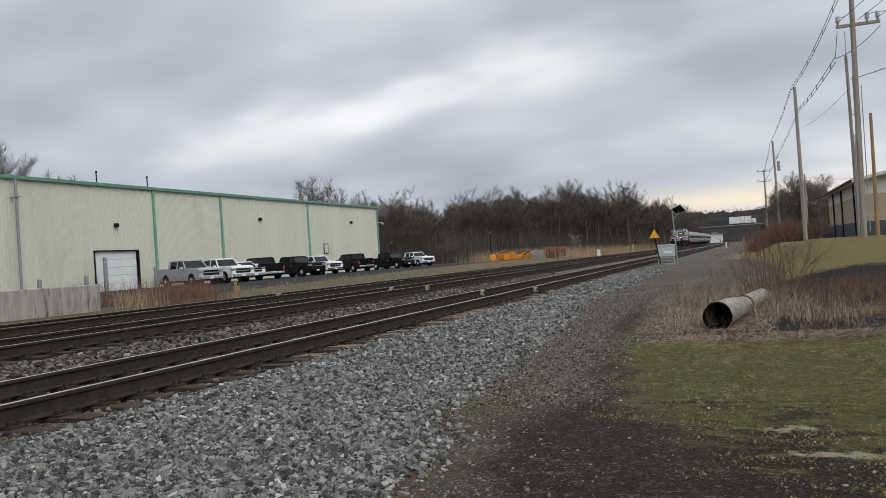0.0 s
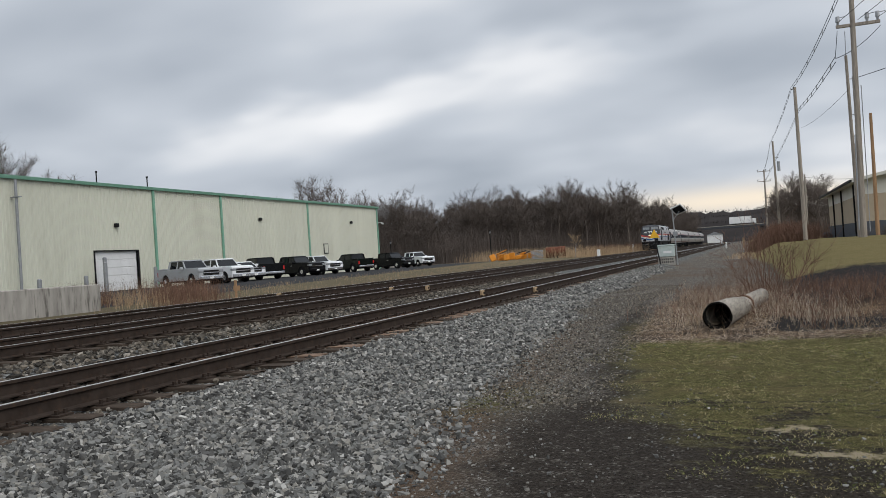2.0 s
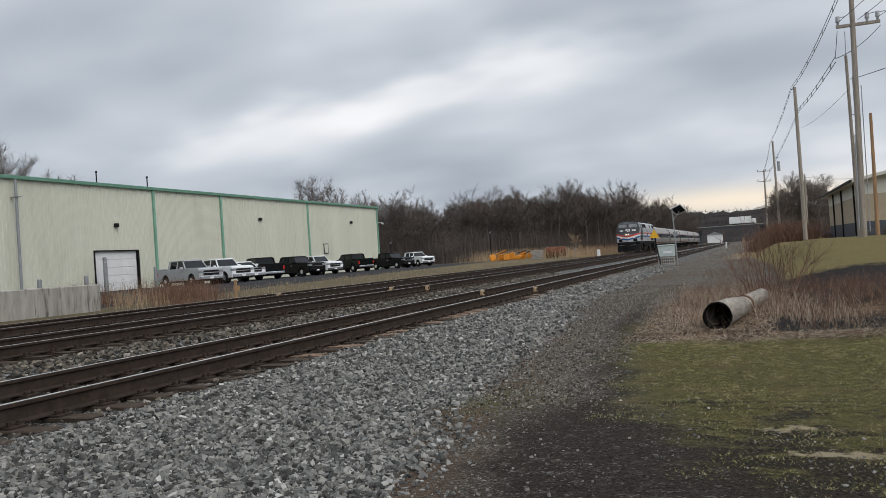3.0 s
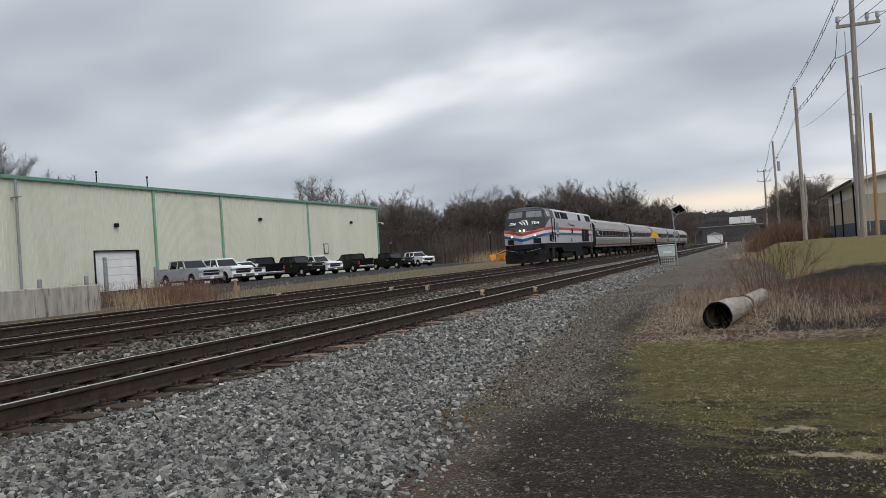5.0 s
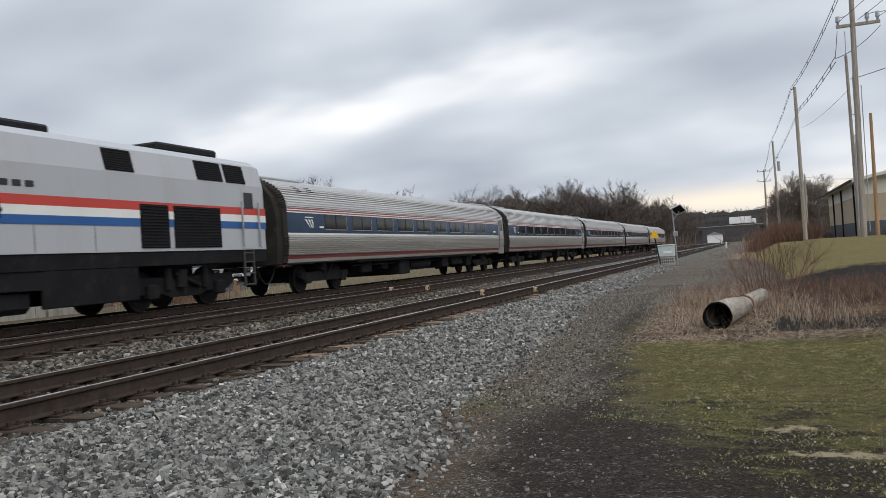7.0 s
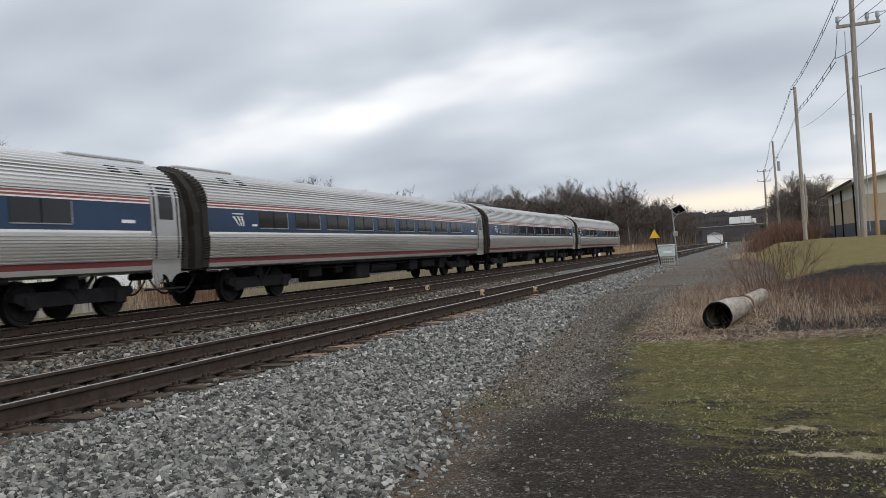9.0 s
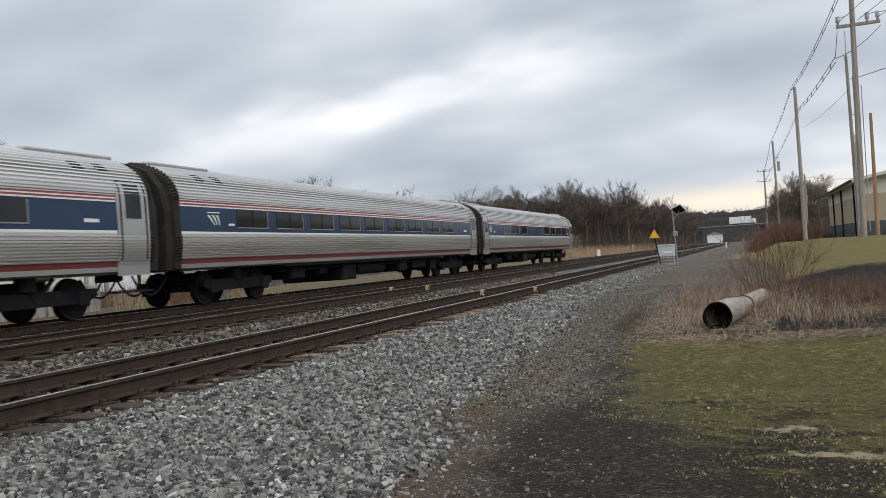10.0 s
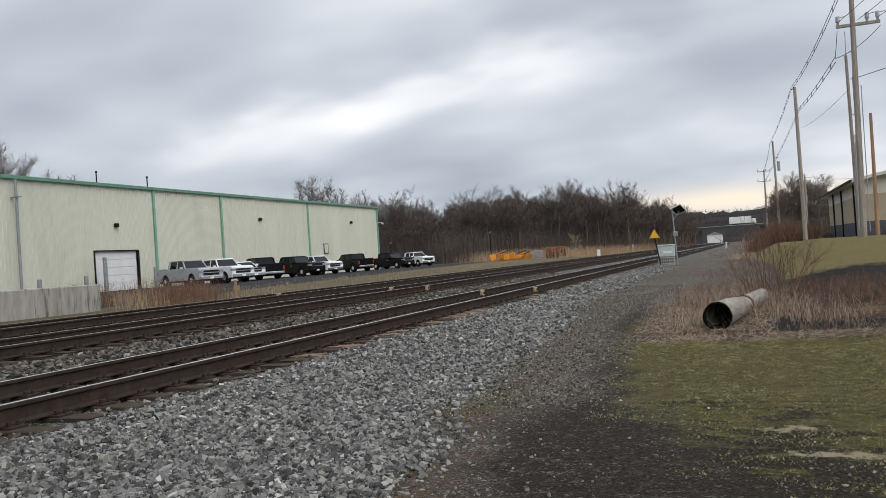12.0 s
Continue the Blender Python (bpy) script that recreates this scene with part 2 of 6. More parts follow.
    # from the tracks towards the lawn: brown edge, grey wheel track, black cinder
    road_x = g.m("ADD", wx, g.m("MULTIPLY", g.m("SUBTRACT", g.m("MINIMUM", y, 22.0), 4.6), 0.10))
    cinder = g.mix(g.m("MULTIPLY", g.m("MULTIPLY", hump(road_x, -2.25, 0.55), g.m("SUBTRACT", 1.0, g.step(y, 15.0, 22.0))), g.step(n2, 0.30, 0.52)), chips, brown)
    near = g.m("MULTIPLY", g.step(road_x, -2.1, -1.5), g.m("SUBTRACT", 1.0, g.step(g.m("ADD", y, g.m("MULTIPLY", n2, 2.0)), 7.2, 9.4)))
    strip = g.m("MULTIPLY", hump(road_x, -1.02, 0.34), g.m("SUBTRACT", 1.0, g.step(y, 18.0, 26.0)))
    dark = g.m("MULTIPLY", g.m("MINIMUM", g.m("ADD", near, strip), 1.0), g.step(n3, 0.18, 0.5))
    cinder = g.mix(g.m("MULTIPLY", dark, 0.93), cinder, soil)
    patch = g.m("MULTIPLY", g.m("MULTIPLY", hump(x, -2.45, 0.45), hump(y, 8.0, 0.7)), g.step(n3, 0.34, 0.56))
    cinder = g.mix(g.m("MULTIPLY", patch, 0.9), cinder, moss)
    cinder = g.mix(g.m("MULTIPLY", g.m("MULTIPLY", g.step(n1, 0.5, 0.62), g.step(y, 14, 24)), 0.6), cinder, brown)
    c = g.mix(g.step(road_x, -3.1, -2.4), gravel, cinder)
    lawn_x = g.m("ADD", wx, g.m("MULTIPLY", g.m("SUBTRACT", g.m("MINIMUM", y, 14.0), 8.2), 0.13))
    lawn_x = g.m("SUBTRACT", lawn_x, g.m("MULTIPLY", g.m("MINIMUM", g.m("MAXIMUM", g.m("SUBTRACT", y, 24.0), 0.0), 45.0), 0.035))
    worn_x = g.m("SUBTRACT", lawn_x, g.m("MULTIPLY", g.m("MAXIMUM", g.m("SUBTRACT", 8.2, y), 0.0), 0.24))
    c = g.mix(g.m("MULTIPLY", g.step(worn_x, -1.6, -0.85), g.m("SUBTRACT", 1.0, g.step(y, 15.0, 19.0))), c, grass)
    # rough ground behind the lawn: dry verge, a dark mulched swale, then the far rising lawn
    wy = g.m("ADD", y, g.m("MULTIPLY", g.m("SUBTRACT", n2, 0.5), 2.0))
    side = g.step(lawn_x, -1.3, -0.9)
    c = g.mix(g.m("MULTIPLY", g.m("MULTIPLY", side, g.step(wy, 12.4, 13.0)), g.m("SUBTRACT", 1.0, g.m("MULTIPLY", g.step(y, 22, 30), 0.7))), c, verge)
    c = g.mix(g.m("MULTIPLY", g.m("MULTIPLY", side, g.step(wy, 13.3, 13.8)), g.m("MULTIPLY", g.step(wx, -0.1, 0.3), g.m("SUBTRACT", 1.0, g.step(wy, 16.2, 16.7)))), c, mulch)
    c = g.mix(g.m("MULTIPLY", g.step(wx, 0.6, 1.2), g.step(wy, 18.5, 20.0)), c, mulch)
    rx = g.m("ADD", g.m("ADD", g.m("MULTIPLY", x, 0.6), g.m("MULTIPLY", wx, 0.4)), g.m("MULTIPLY", g.step(y, 38.0, 72.0), 0.7))
    c = g.mix(g.m("MULTIPLY", g.step(rx, 0.85, 1.2), g.step(wy, 28.0, 28.8)), c, far_lawn)
    # far side of the tracks
    c = g.mix(g.m("SUBTRACT", 1.0, g.step(wx, -18.6, -17.6)), c, verge_g)
    ax = g.m("ADD", x, g.m("MULTIPLY", y, 0.12))
    ax = g.m("ADD", ax, g.m("MULTIPLY", g.m("SUBTRACT", n2, 0.5), 0.6))
    yard = g.m("MULTIPLY", g.m("SUBTRACT", 1.0, g.step(ax, -20.1, -19.7)), g.m("SUBTRACT", 1.0, g.step(y, 118, 122)))
    c = g.mix(yard, c, asphalt)
    c = g.mix(g.m("MULTIPLY", g.step(y, 121, 126), g.m("SUBTRACT", 1.0, g.step(wx, -25, -22))), c, (0.10, 0.075, 0.05))
    h = g.m("ADD", g.m("MULTIPLY", g.voronoi(60), -0.5), g.m("ADD", g.m("ADD", n4, n5), n3))
    g.bump(h, 0.8, 0.03)
    return g.done(c, 0.95, 0.0, 0.02)


GROUND = ground_mat()


# ---- mesh tools ----
def mesh_of(name, bm, *mats, smooth=False):
    me = bpy.data.meshes.new(name)
    bm.to_mesh(me)
    bm.free()
    for m in mats:
        me.materials.append(m)
    if smooth:
        for p in me.polygons:
            p.use_smooth = True
    return me


def part(name, bm, material, parent, label="", smooth=False):
    """Link a bmesh as one mesh object under a thing or a part."""
    mats = material if isinstance(material, tuple) else (material,)
    me = bm if isinstance(bm, bpy.types.Mesh) else mesh_of(name, bm, *mats, smooth=smooth)
    ob = new(name, me)
    ob.parent = parent
    if label:
        ob["label"] = label
    return ob


def thing(name, label, category, m=None, group="", kind=""):
    ob = tagged(new(name), label, category, group, kind)
    if m is not None:
        ob.matrix_basis = m
    return ob


def box(bm, x0, x1, y0, y1, z0, z1, bevel=0.0, mat=0):
    r = bmesh.ops.create_cube(bm, size=1.0, matrix=Matrix.Translation(((x0 + x1) / 2, (y0 + y1) / 2, (z0 + z1) / 2)) @ Matrix.Diagonal((x1 - x0, y1 - y0, z1 - z0, 1)))
    vs = r["verts"]
    fs = {f for v in vs for f in v.link_faces}
    for f in fs:
        f.material_index = mat
    if bevel:
        es = {e for v in vs for e in v.link_edges}
        bmesh.ops.bevel(bm, geom=list(es), offset=bevel, segments=1, affect="EDGES")
    return bm


def bx(*a, bevel=0.0):
    return box(bmesh.new(), *a, bevel=bevel)


def tube(bm, a, b, r0, r1=None, seg=8, mat=0, caps=True):
    a, b = Vector(a), Vector(b)
    d = b - a
    q = Vector((0, 0, 1)).rotation_difference(d).to_matrix().to_4x4()
    r = bmesh.ops.create_cone(bm, cap_ends=caps, segments=seg, radius1=r0, radius2=r0 if r1 is None else r1, depth=d.length, matrix=Matrix.Translation((a + b) / 2) @ q)
    for f in {f for v in r["verts"] for f in v.link_faces}:
        f.material_index = mat
    return bm


def rod(a, b, r0, r1=None, seg=8):
    return tube(bmesh.new(), a, b, r0, r1, seg)


def extrude_profile(bm, pts, y0, y1, axis="y", mat=0, caps=True):
    """A closed outline of (a, z), drawn out along y (or x)."""
    ring = []
    for t in (y0, y1):
        ring.append([bm.verts.new((a, t, z) if axis == "y" else (t, a, z)) for a, z in pts])
    n = len(pts)
    for i in range(n):
        f = bm.faces.new((ring[0][i], ring[0][(i + 1) % n], ring[1][(i + 1) % n], ring[1][i]))
        f.material_index = mat
    if caps:
        bm.faces.new(ring[0][::-1]).material_index = mat
        bm.faces.new(ring[1]).material_index = mat
    bmesh.ops.recalc_face_normals(bm, faces=bm.faces[:])
    return bm


def raw(name, verts, faces, *mats, smooth=False, idx=None):
    me = bpy.data.meshes.new(name)
    me.from_pydata([tuple(v) for v in verts], [], [tuple(f) for f in faces])
    for m in mats:
        me.materials.append(m)
    if idx is not None:
        me.polygons.foreach_set("material_index", np.asarray(idx, dtype=np.int32))
    if smooth:
        me.polygons.foreach_set("use_smooth", np.ones(len(me.polygons), dtype=bool))
    me.update()
    return me


# ---- the plan: track centres and rail-top heights ----
TRACKS = ((-6.754, -0.182), (-11.073, -0.037), (-15.09, 0.0))
GAUGE = 1.505


def lerp(t, a, b):
    return a + (b - a) * min(1.0, max(0.0, t))


def sm(t):
    t = min(1.0, max(0.0, t))
    return t * t * (3 - 2 * t)


SECTION = ((-400, 0.1), (-60, 0.12), (-34, 0.10), (-25, -0.02), (-20.5, -0.3), (-18.2, -0.46), (-16.6, -0.24), (-13.4, -0.24), (-12.7, -0.30),
           (-9.4, -0.31), (-8.6, -0.42), (-5.3, -0.42), (-4.2, -0.56), (-2.6, -0.63), (0, -0.65), (600, -0.65))


def height(x, y):
    """The lie of the land: three tracks on a low bank, a yard beyond them, a lawn that rises behind."""
    z = SECTION[-1][1]
    for (x0, z0), (x1, z1) in zip(SECTION, SECTION[1:]):
        if x < x1:
            z = lerp((x - x0) / (x1 - x0), z0, z1)
            break
    if x > -2.5:
        k = sm((x - 0.4) / 2.6)
        z += k * (0.13 * sm((y - 14) / 6) + 1.06 * sm((y - 23) / 16) - 0.30 * sm((y - 44) / 26))
        z -= 0.10 * sm((x - 0.3) / 0.8) * sm((y - 13.5) / 1.5) * (1 - sm((y - 18) / 4))
    far = max(0.0, math.hypot(x, y) - 420)
    z += 0.04 * (noise.noise((x * 0.35, y * 0.35, 0)) + 0.5 * noise.noise((x * 1.3, y * 1.3, 5))) * (1.0 if x > -4.5 else 0.4)
    return z - far * 0.002


def build_ground():
    xs = [-3000, -1500, -700, -400, -250, -150, -100, -80, -60, -50, -44, -38, -34, -30, -27, -25, -23, -21.5, -20.5, -19.5, -18.8, -18.2, -17.4, -16.6, -15, -13.4, -12.7, -11, -9.4, -8.6, -7, -5.3]
    x = -5.0
    while x < 4:
        xs.append(x)
        x += 0.3
    xs += [4.5, 5, 6, 7, 8.5, 10, 12, 15, 20, 30, 45, 70, 120, 250, 600, 1500, 3000]
    ys = [-3000, -1000, -300, -100, -50, -25, -12, -6, -3]
    y = 0.0
    while y < 30:
        ys.append(y)
        y += 0.35
    while y < 120:
        ys.append(y)
        y += 2.5
    while y < 3000:
        ys.append(y)
        y *= 1.12
    ys.append(3200)
    verts = [(x, y, height(x, y)) for y in ys for x in xs]
    w = len(xs)
    faces = [(j * w + i, j * w + i + 1, (j + 1) * w + i + 1, (j + 1) * w + i) for j in range(len(ys) - 1) for i in range(w - 1)]
    tagged(new("ground", raw("ground", verts, faces, GROUND, smooth=True)), "gravel track bed, cinder road, patchy lawn and asphalt yard", "ground", kind="structure")


build_ground()


# ---- railway tracks ----
RAIL_SHAPE = ((-0.07, 0), (0.07, 0), (0.07, 0.012), (0.014, 0.03), (0.010, 0.135), (0.037, 0.145), (0.037, 0.172), (0.028, 0.18), (-0.028, 0.18), (-0.037, 0.172), (-0.037, 0.145), (-0.010, 0.135), (-0.014, 0.03), (-0.07, 0.012))


def rail_mesh():
    n = len(RAIL_SHAPE)
    ys = [-30, 0, 30, 60, 100, 150, 220, 320, 420]
    verts = [(a, y, z) for y in ys for a, z in RAIL_SHAPE]
    faces, idx = [], []
    for j in range(len(ys) - 1):
        for i in range(n):
            k = (i + 1) % n
            faces.append((j * n + i, (j + 1) * n + i, (j + 1) * n + k, j * n + k))
            idx.append(1 if i in (7, 8) else 0)
    return raw("rail", verts, [f[::-1] for f in faces], RAIL_SIDE, RAIL_TOP, idx=idx)


def build_tracks():
    rail = rail_mesh()
    rng = random.Random(5)
    tie_meshes = []
    for i in range(4):
        bm = bx(-1.3, 1.3, -0.115, 0.115, -0.17, 0.0, bevel=0.012)
        for v in bm.verts:
            v.co += Vector((rng.uniform(-0.03, 0.03), rng.uniform(-0.01, 0.01), rng.uniform(-0.006, 0.0)))
        tie_meshes.append(mesh_of("tie", bm, TIE_NEW if i == 3 else TIE))
    bm = bmesh.new()
    for s in (-1, 1):
        box(bm, s * GAUGE / 2 - 0.17, s * GAUGE / 2 + 0.17, -0.09, 0.09, 0.0, 0.016)
        for dx in (-0.11, 0.11):
            for dy in (-0.05, 0.05):
                box(bm, s * GAUGE / 2 + dx - 0.014, s * GAUGE / 2 + dx + 0.014, dy - 0.014, dy + 0.014, 0.016, 0.055)
    plate = mesh_of("tie_plate", bm, RAIL_SIDE)
    names = ("railway_track", "railway_track", "railway_track")
    for k, (cx, top) in enumerate(TRACKS):
        tr = thing(names[k], "rusty steel rails on timber ties in grey ballast", "railway track", pose(cx, 0, top - 0.18), "parallel railway tracks", "structure")
        for s in (-1, 1):
            ob = part("rail", rail, None, tr)
            ob.location = (s * GAUGE / 2, 0, 0)
        n_single = 130 if k == 0 else 85
        y, i = 0.6, 0
        vs, fs = [], []
        while y < 330:
            yy = y + rng.uniform(-0.04, 0.04)
            if i < n_single:
                ob = part("tie", tie_meshes[rng.choice((0, 1, 2, 3, 3) if k == 0 else (0, 1, 2))], None, tr)
                ob.location, ob.rotation_euler = (rng.uniform(-0.05, 0.05), yy, -0.016), (0, 0, rng.uniform(-0.015, 0.015))
                ob = part("tie_plate", plate, None, tr)
                ob.location = (0, yy, -0.016)
            else:
                b = len(vs)
                for dz in (-0.17, -0.016):
                    vs += [(-1.3, yy - 0.11, dz), (1.3, yy - 0.11, dz), (1.3, yy + 0.11, dz), (-1.3, yy + 0.11, dz)]
                fs += [(b + 4, b + 5, b + 6, b + 7), (b, b + 1, b + 5, b + 4), (b + 1, b + 2, b + 6, b + 5), (b + 3, b, b + 4, b + 7)]
            y += 0.53
            i += 1
        tagged(part("far_ties", raw("far_ties", vs, fs, TIE), None, tr), kind="stuff")


build_tracks()


# ---- the train ----
LOCO_GREY = worn("light grey locomotive paint", (0.375, 0.385, 0.405), 0.4, 0.0, 0.04, 0.5, (0.30, 0.28, 0.25), 0.35, 25, 0.02, (1, 1, 0.3))
LOCO_DARK = worn("charcoal locomotive paint", (0.022, 0.023, 0.027), 0.42, 0.0, 0.12, 0.8, (0.10, 0.09, 0.085), 0.2, 25, 0.02)
LOCO_UNDER = worn("dusty underframe grey", (0.013, 0.013, 0.014), 0.7, 0.0, 0.3, 1.2, (0.045, 0.039, 0.034), 0.4, 30, 0.1)
STR_RED = worn("red stripe paint", (0.45, 0.050, 0.038), 0.4, 0.0, 0.05, 0.8, (0.25, 0.08, 0.06), 0.25, 25, 0.01)
STR_WHITE = worn("white stripe paint", (0.66, 0.66, 0.63), 0.4, 0.0, 0.04, 0.8, (0.4, 0.38, 0.34), 0.25, 25, 0.01)
STR_BLUE = worn("blue stripe paint", (0.022, 0.088, 0.26), 0.4, 0.0, 0.05, 0.8, (0.06, 0.10, 0.2), 0.25, 25, 0.01)
BAND_BLUE = worn("dark blue window band", (0.014, 0.034, 0.074), 0.16, 0.0, 0.10, 0.6, (0.05, 0.07, 0.12), 0.2, 20, 0.01)
DULL_RED = worn("dusty dark red stripe", (0.14, 0.030, 0.030), 0.5, 0.0, 0.12, 0.8, (0.10, 0.05, 0.045), 0.4, 25, 0.02)
STEEL = worn("stainless steel", (0.63, 0.61, 0.585), 0.33, 0.95, 0.07, 0.5, (0.30, 0.26, 0.21), 0.35, 30, 0.015, (4, 0.25, 4))
STEEL_DOOR = worn("brushed steel door", (0.46, 0.45, 0.44), 0.4, 0.75, 0.08, 0.7, (0.26, 0.23, 0.2), 0.35, 30, 0.02)
GANGWAY = worn("grey-brown gangway rubber", (0.030, 0.027, 0.024), 0.8, 0.0, 0.2, 1.5, (0.12, 0.10, 0.08), 0.3, 30, 0.1)
WINDOW = glass_mat("tinted coach window", (0.012, 0.012, 0.013), 0.08)
WINDOW.node_tree.nodes["Principled BSDF"].inputs["Specular IOR Level"].default_value = 0.4
WINDSHIELD = glass_mat("pale windscreen glass", (0.16, 0.17, 0.175), 0.06)
LAMP_ON = glow("lit headlamp", (1.0, 0.74, 0.46), 1.25)
LAMP_RIM = worn("lamp rim", (0.10, 0.09, 0.085), 0.4, 0.5)
LOGO_BLUE = worn("teal emblem", (0.06, 0.21, 0.27), 0.5, 0, 0.5, 5, (0.2, 0.42, 0.3), 0.5)
LOGO_GREEN = worn("pale green emblem banner", (0.38, 0.48, 0.25), 0.5, 0, 0.2, 4)

COACH_RED = worn("faded red pinstripe", (0.25, 0.065, 0.065), 0.5, 0.0, 0.1, 0.8, (0.2, 0.1, 0.09), 0.3, 25, 0.01)

JOINT = 36.72


def wheelset(name, parent, y, r=0.46, half=0.72):
    ax = part(name, rod((-half, y, r), (half, y, r), 0.09, 0.09, 10), DARK, parent)
    for s in (-1, 1):
        bm = bmesh.new()
        tube(bm, (s * half, y, r), (s * (half + 0.13), y, r), r, r, 28)
        tube(bm, (s * (half - 0.03), y, r), (s * half, y, r), r + 0.03, r + 0.03, 28)
        tube(bm, (s * (half + 0.13), y, r), (s * (half + 0.15), y, r), r * 0.82, r * 0.78, 28)
        tube(bm, (s * (half + 0.15), y, r), (s * (half + 0.26), y, r), 0.13, 0.10, 16)
        part("wheel", bm, DARK, ax)
    return ax


def text_panel(name, body, size, m, material, parent):
    """Painted lettering as thin flat glyphs."""
    cu = bpy.data.curves.new(name, "FONT")
    cu.body, cu.size, cu.align_x, cu.align_y, cu.extrude = body, size, "CENTER", "CENTER", 0.003
    cu.offset = size * 0.02
    cu.materials.append(material)
    ob = new(name, cu)
    ob.parent = parent
    ob.matrix_basis = m
    return ob


def swoosh(bm, place, w, h):
    """Three tapering curved bars, as the painted emblem shows."""
    for k in range(3):
        pts = []
        for i in range(7):
            t = i / 6
            x0 = -0.5 + 0.30 * k + t * (0.42 - 0.12 * k) + 0.08 * t
            z0 = 0.42 - t ** (1.1 + 0.5 * k) * 0.9
            pts.append((x0 * w, z0 * h, (0.22 - 0.15 * t) * w * 0.75))
        up = [bm.verts.new(place(x, z)) for x, z, d in pts]
        dn = [bm.verts.new(place(x + d, z + 0.03 * h)) for x, z, d in pts]
        for i in range(6):
            bm.faces.new((up[i], dn[i], dn[i + 1], up[i + 1]))


# half outline of the locomotive: (x, z), sill to crown, and where the nose begins at each height
LOCO_HALF = ((1.50, 1.47), (1.50, 2.42), (1.50, 3.33), (1.36, 3.93), (1.14, 4.10), (0.55, 4.20), (0.0, 4.22))
NOSE_SIDE = (-20.42, -20.42, -19.98, -19.70, -19.52, -19.35, -19.25)
NOSE_MID = (-21.10, -21.15, -20.26, -19.96, -19.62, -19.40, -19.25)


def nose_point(u, z, out=0.0):
    """A point of the slanted nose: u from -1 to 1 across it, z its height."""
    zs = [p[1] for p in LOCO_HALF]
    i = max(k for k in range(len(zs) - 1) if zs[k] <= max(z, zs[0]))
    t = (z - zs[i]) / (zs[i + 1] - zs[i])
    hw = lerp(t, LOCO_HALF[i][0], LOCO_HALF[i + 1][0])
    ys, ym = lerp(t, NOSE_SIDE[i], NOSE_SIDE[i + 1]), lerp(t, NOSE_MID[i], NOSE_MID[i + 1])
    return Vector((u * hw, ym + (ys - ym) * abs(u), z)) + Vector((0.3 * u, -1, 0.25)).normalized() * out


def nose_patch(bm, u0, u1, z0, z1, out, nu=4, nz=3, zdrop=lambda u: 0.0):
    g = [[bm.verts.new(nose_point(u0 + (u1 - u0) * i / nu, z0 + (z1 - z0) * j / nz + zdrop(u0 + (u1 - u0) * i / nu), out)) for i in range(nu + 1)] for j in range(nz + 1)]
    for j in range(nz):
        for i in range(nu):
            bm.faces.new((g[j][i], g[j][i + 1], g[j + 1][i + 1], g[j + 1][i]))
    return bm


def side_patch(bm, pts, s=1, thick=0.012):
    """A flat plate on the side wall from (y, z) corners; it leans in above the waist."""
    def px(z):
        return 1.50 if z <= 3.33 else 1.50 - (z - 3.33) * (0.14 / 0.60)
    a = [bm.verts.new((s * (px(z) + thick), y, z)) for y, z in pts]
    b = [bm.verts.new((s * (px(z) - 0.01), y, z)) for y, z in pts]
    n = len(pts)
    bm.faces.new(a)
    for i in range(n):
        bm.faces.new((a[i], a[(i + 1) % n], b[(i + 1) % n], b[i]))
    bmesh.ops.recalc_face_normals(bm, faces=bm.faces[:])
    return bm


def stripe(lo, hi, s, out):
    """A stripe along the side that dips over the nose to its middle. lo, hi: heights above the straight run's base."""
    bm = bmesh.new()
    rows = []
    for y in (-0.55, -6, -12, -17.0, -18.0, -18.6, -19.2, -19.6, -19.9, -20.2, -20.41):
        d = -0.08 * sm((-18.4 - y) / 2.0)
        rows.append([Vector((s * (1.50 + out), y, lerp(k / 4, lo + d, hi + d * 0.97))) for k in range(5)])
    for u in (0.98, 0.8, 0.6, 0.4, 0.2, 0.0):
        d = -0.08 - 0.35 * (1 - u)
        rows.append([nose_point(s * u, lerp(k / 4, lo + d, hi + d * 0.97), out + 0.012) for k in range(5)])
    vs = [[bm.verts.new(v) for v in col] for col in rows]
    for p, q in zip(vs, vs[1:]):
        for k in range(4):
            bm.faces.new((p[k], q[k], q[k + 1], p[k + 1]) if s < 0 else (p[k], p[k + 1], q[k + 1], q[k]))
    return bm


def louvre(parent, y0, y1, z0, z1, s, slats=9):
    fr = part("louvre", side_patch(bmesh.new(), [(y0, z0), (y1, z0), (y1, z1), (y0, z1)], s, 0.022), BLACK, parent)
    bm = bmesh.new()
    for i in range(slats):
        za = z0 + (z1 - z0) * (i + 0.35) / slats
        zb = za + (z1 - z0) * 0.35 / slats
        side_patch(bm, [(y0 + 0.03, za), (y1 - 0.03, za), (y1 - 0.03, zb), (y0 + 0.03, zb)], s, 0.042)
    part("slats", bm, DARK, fr)


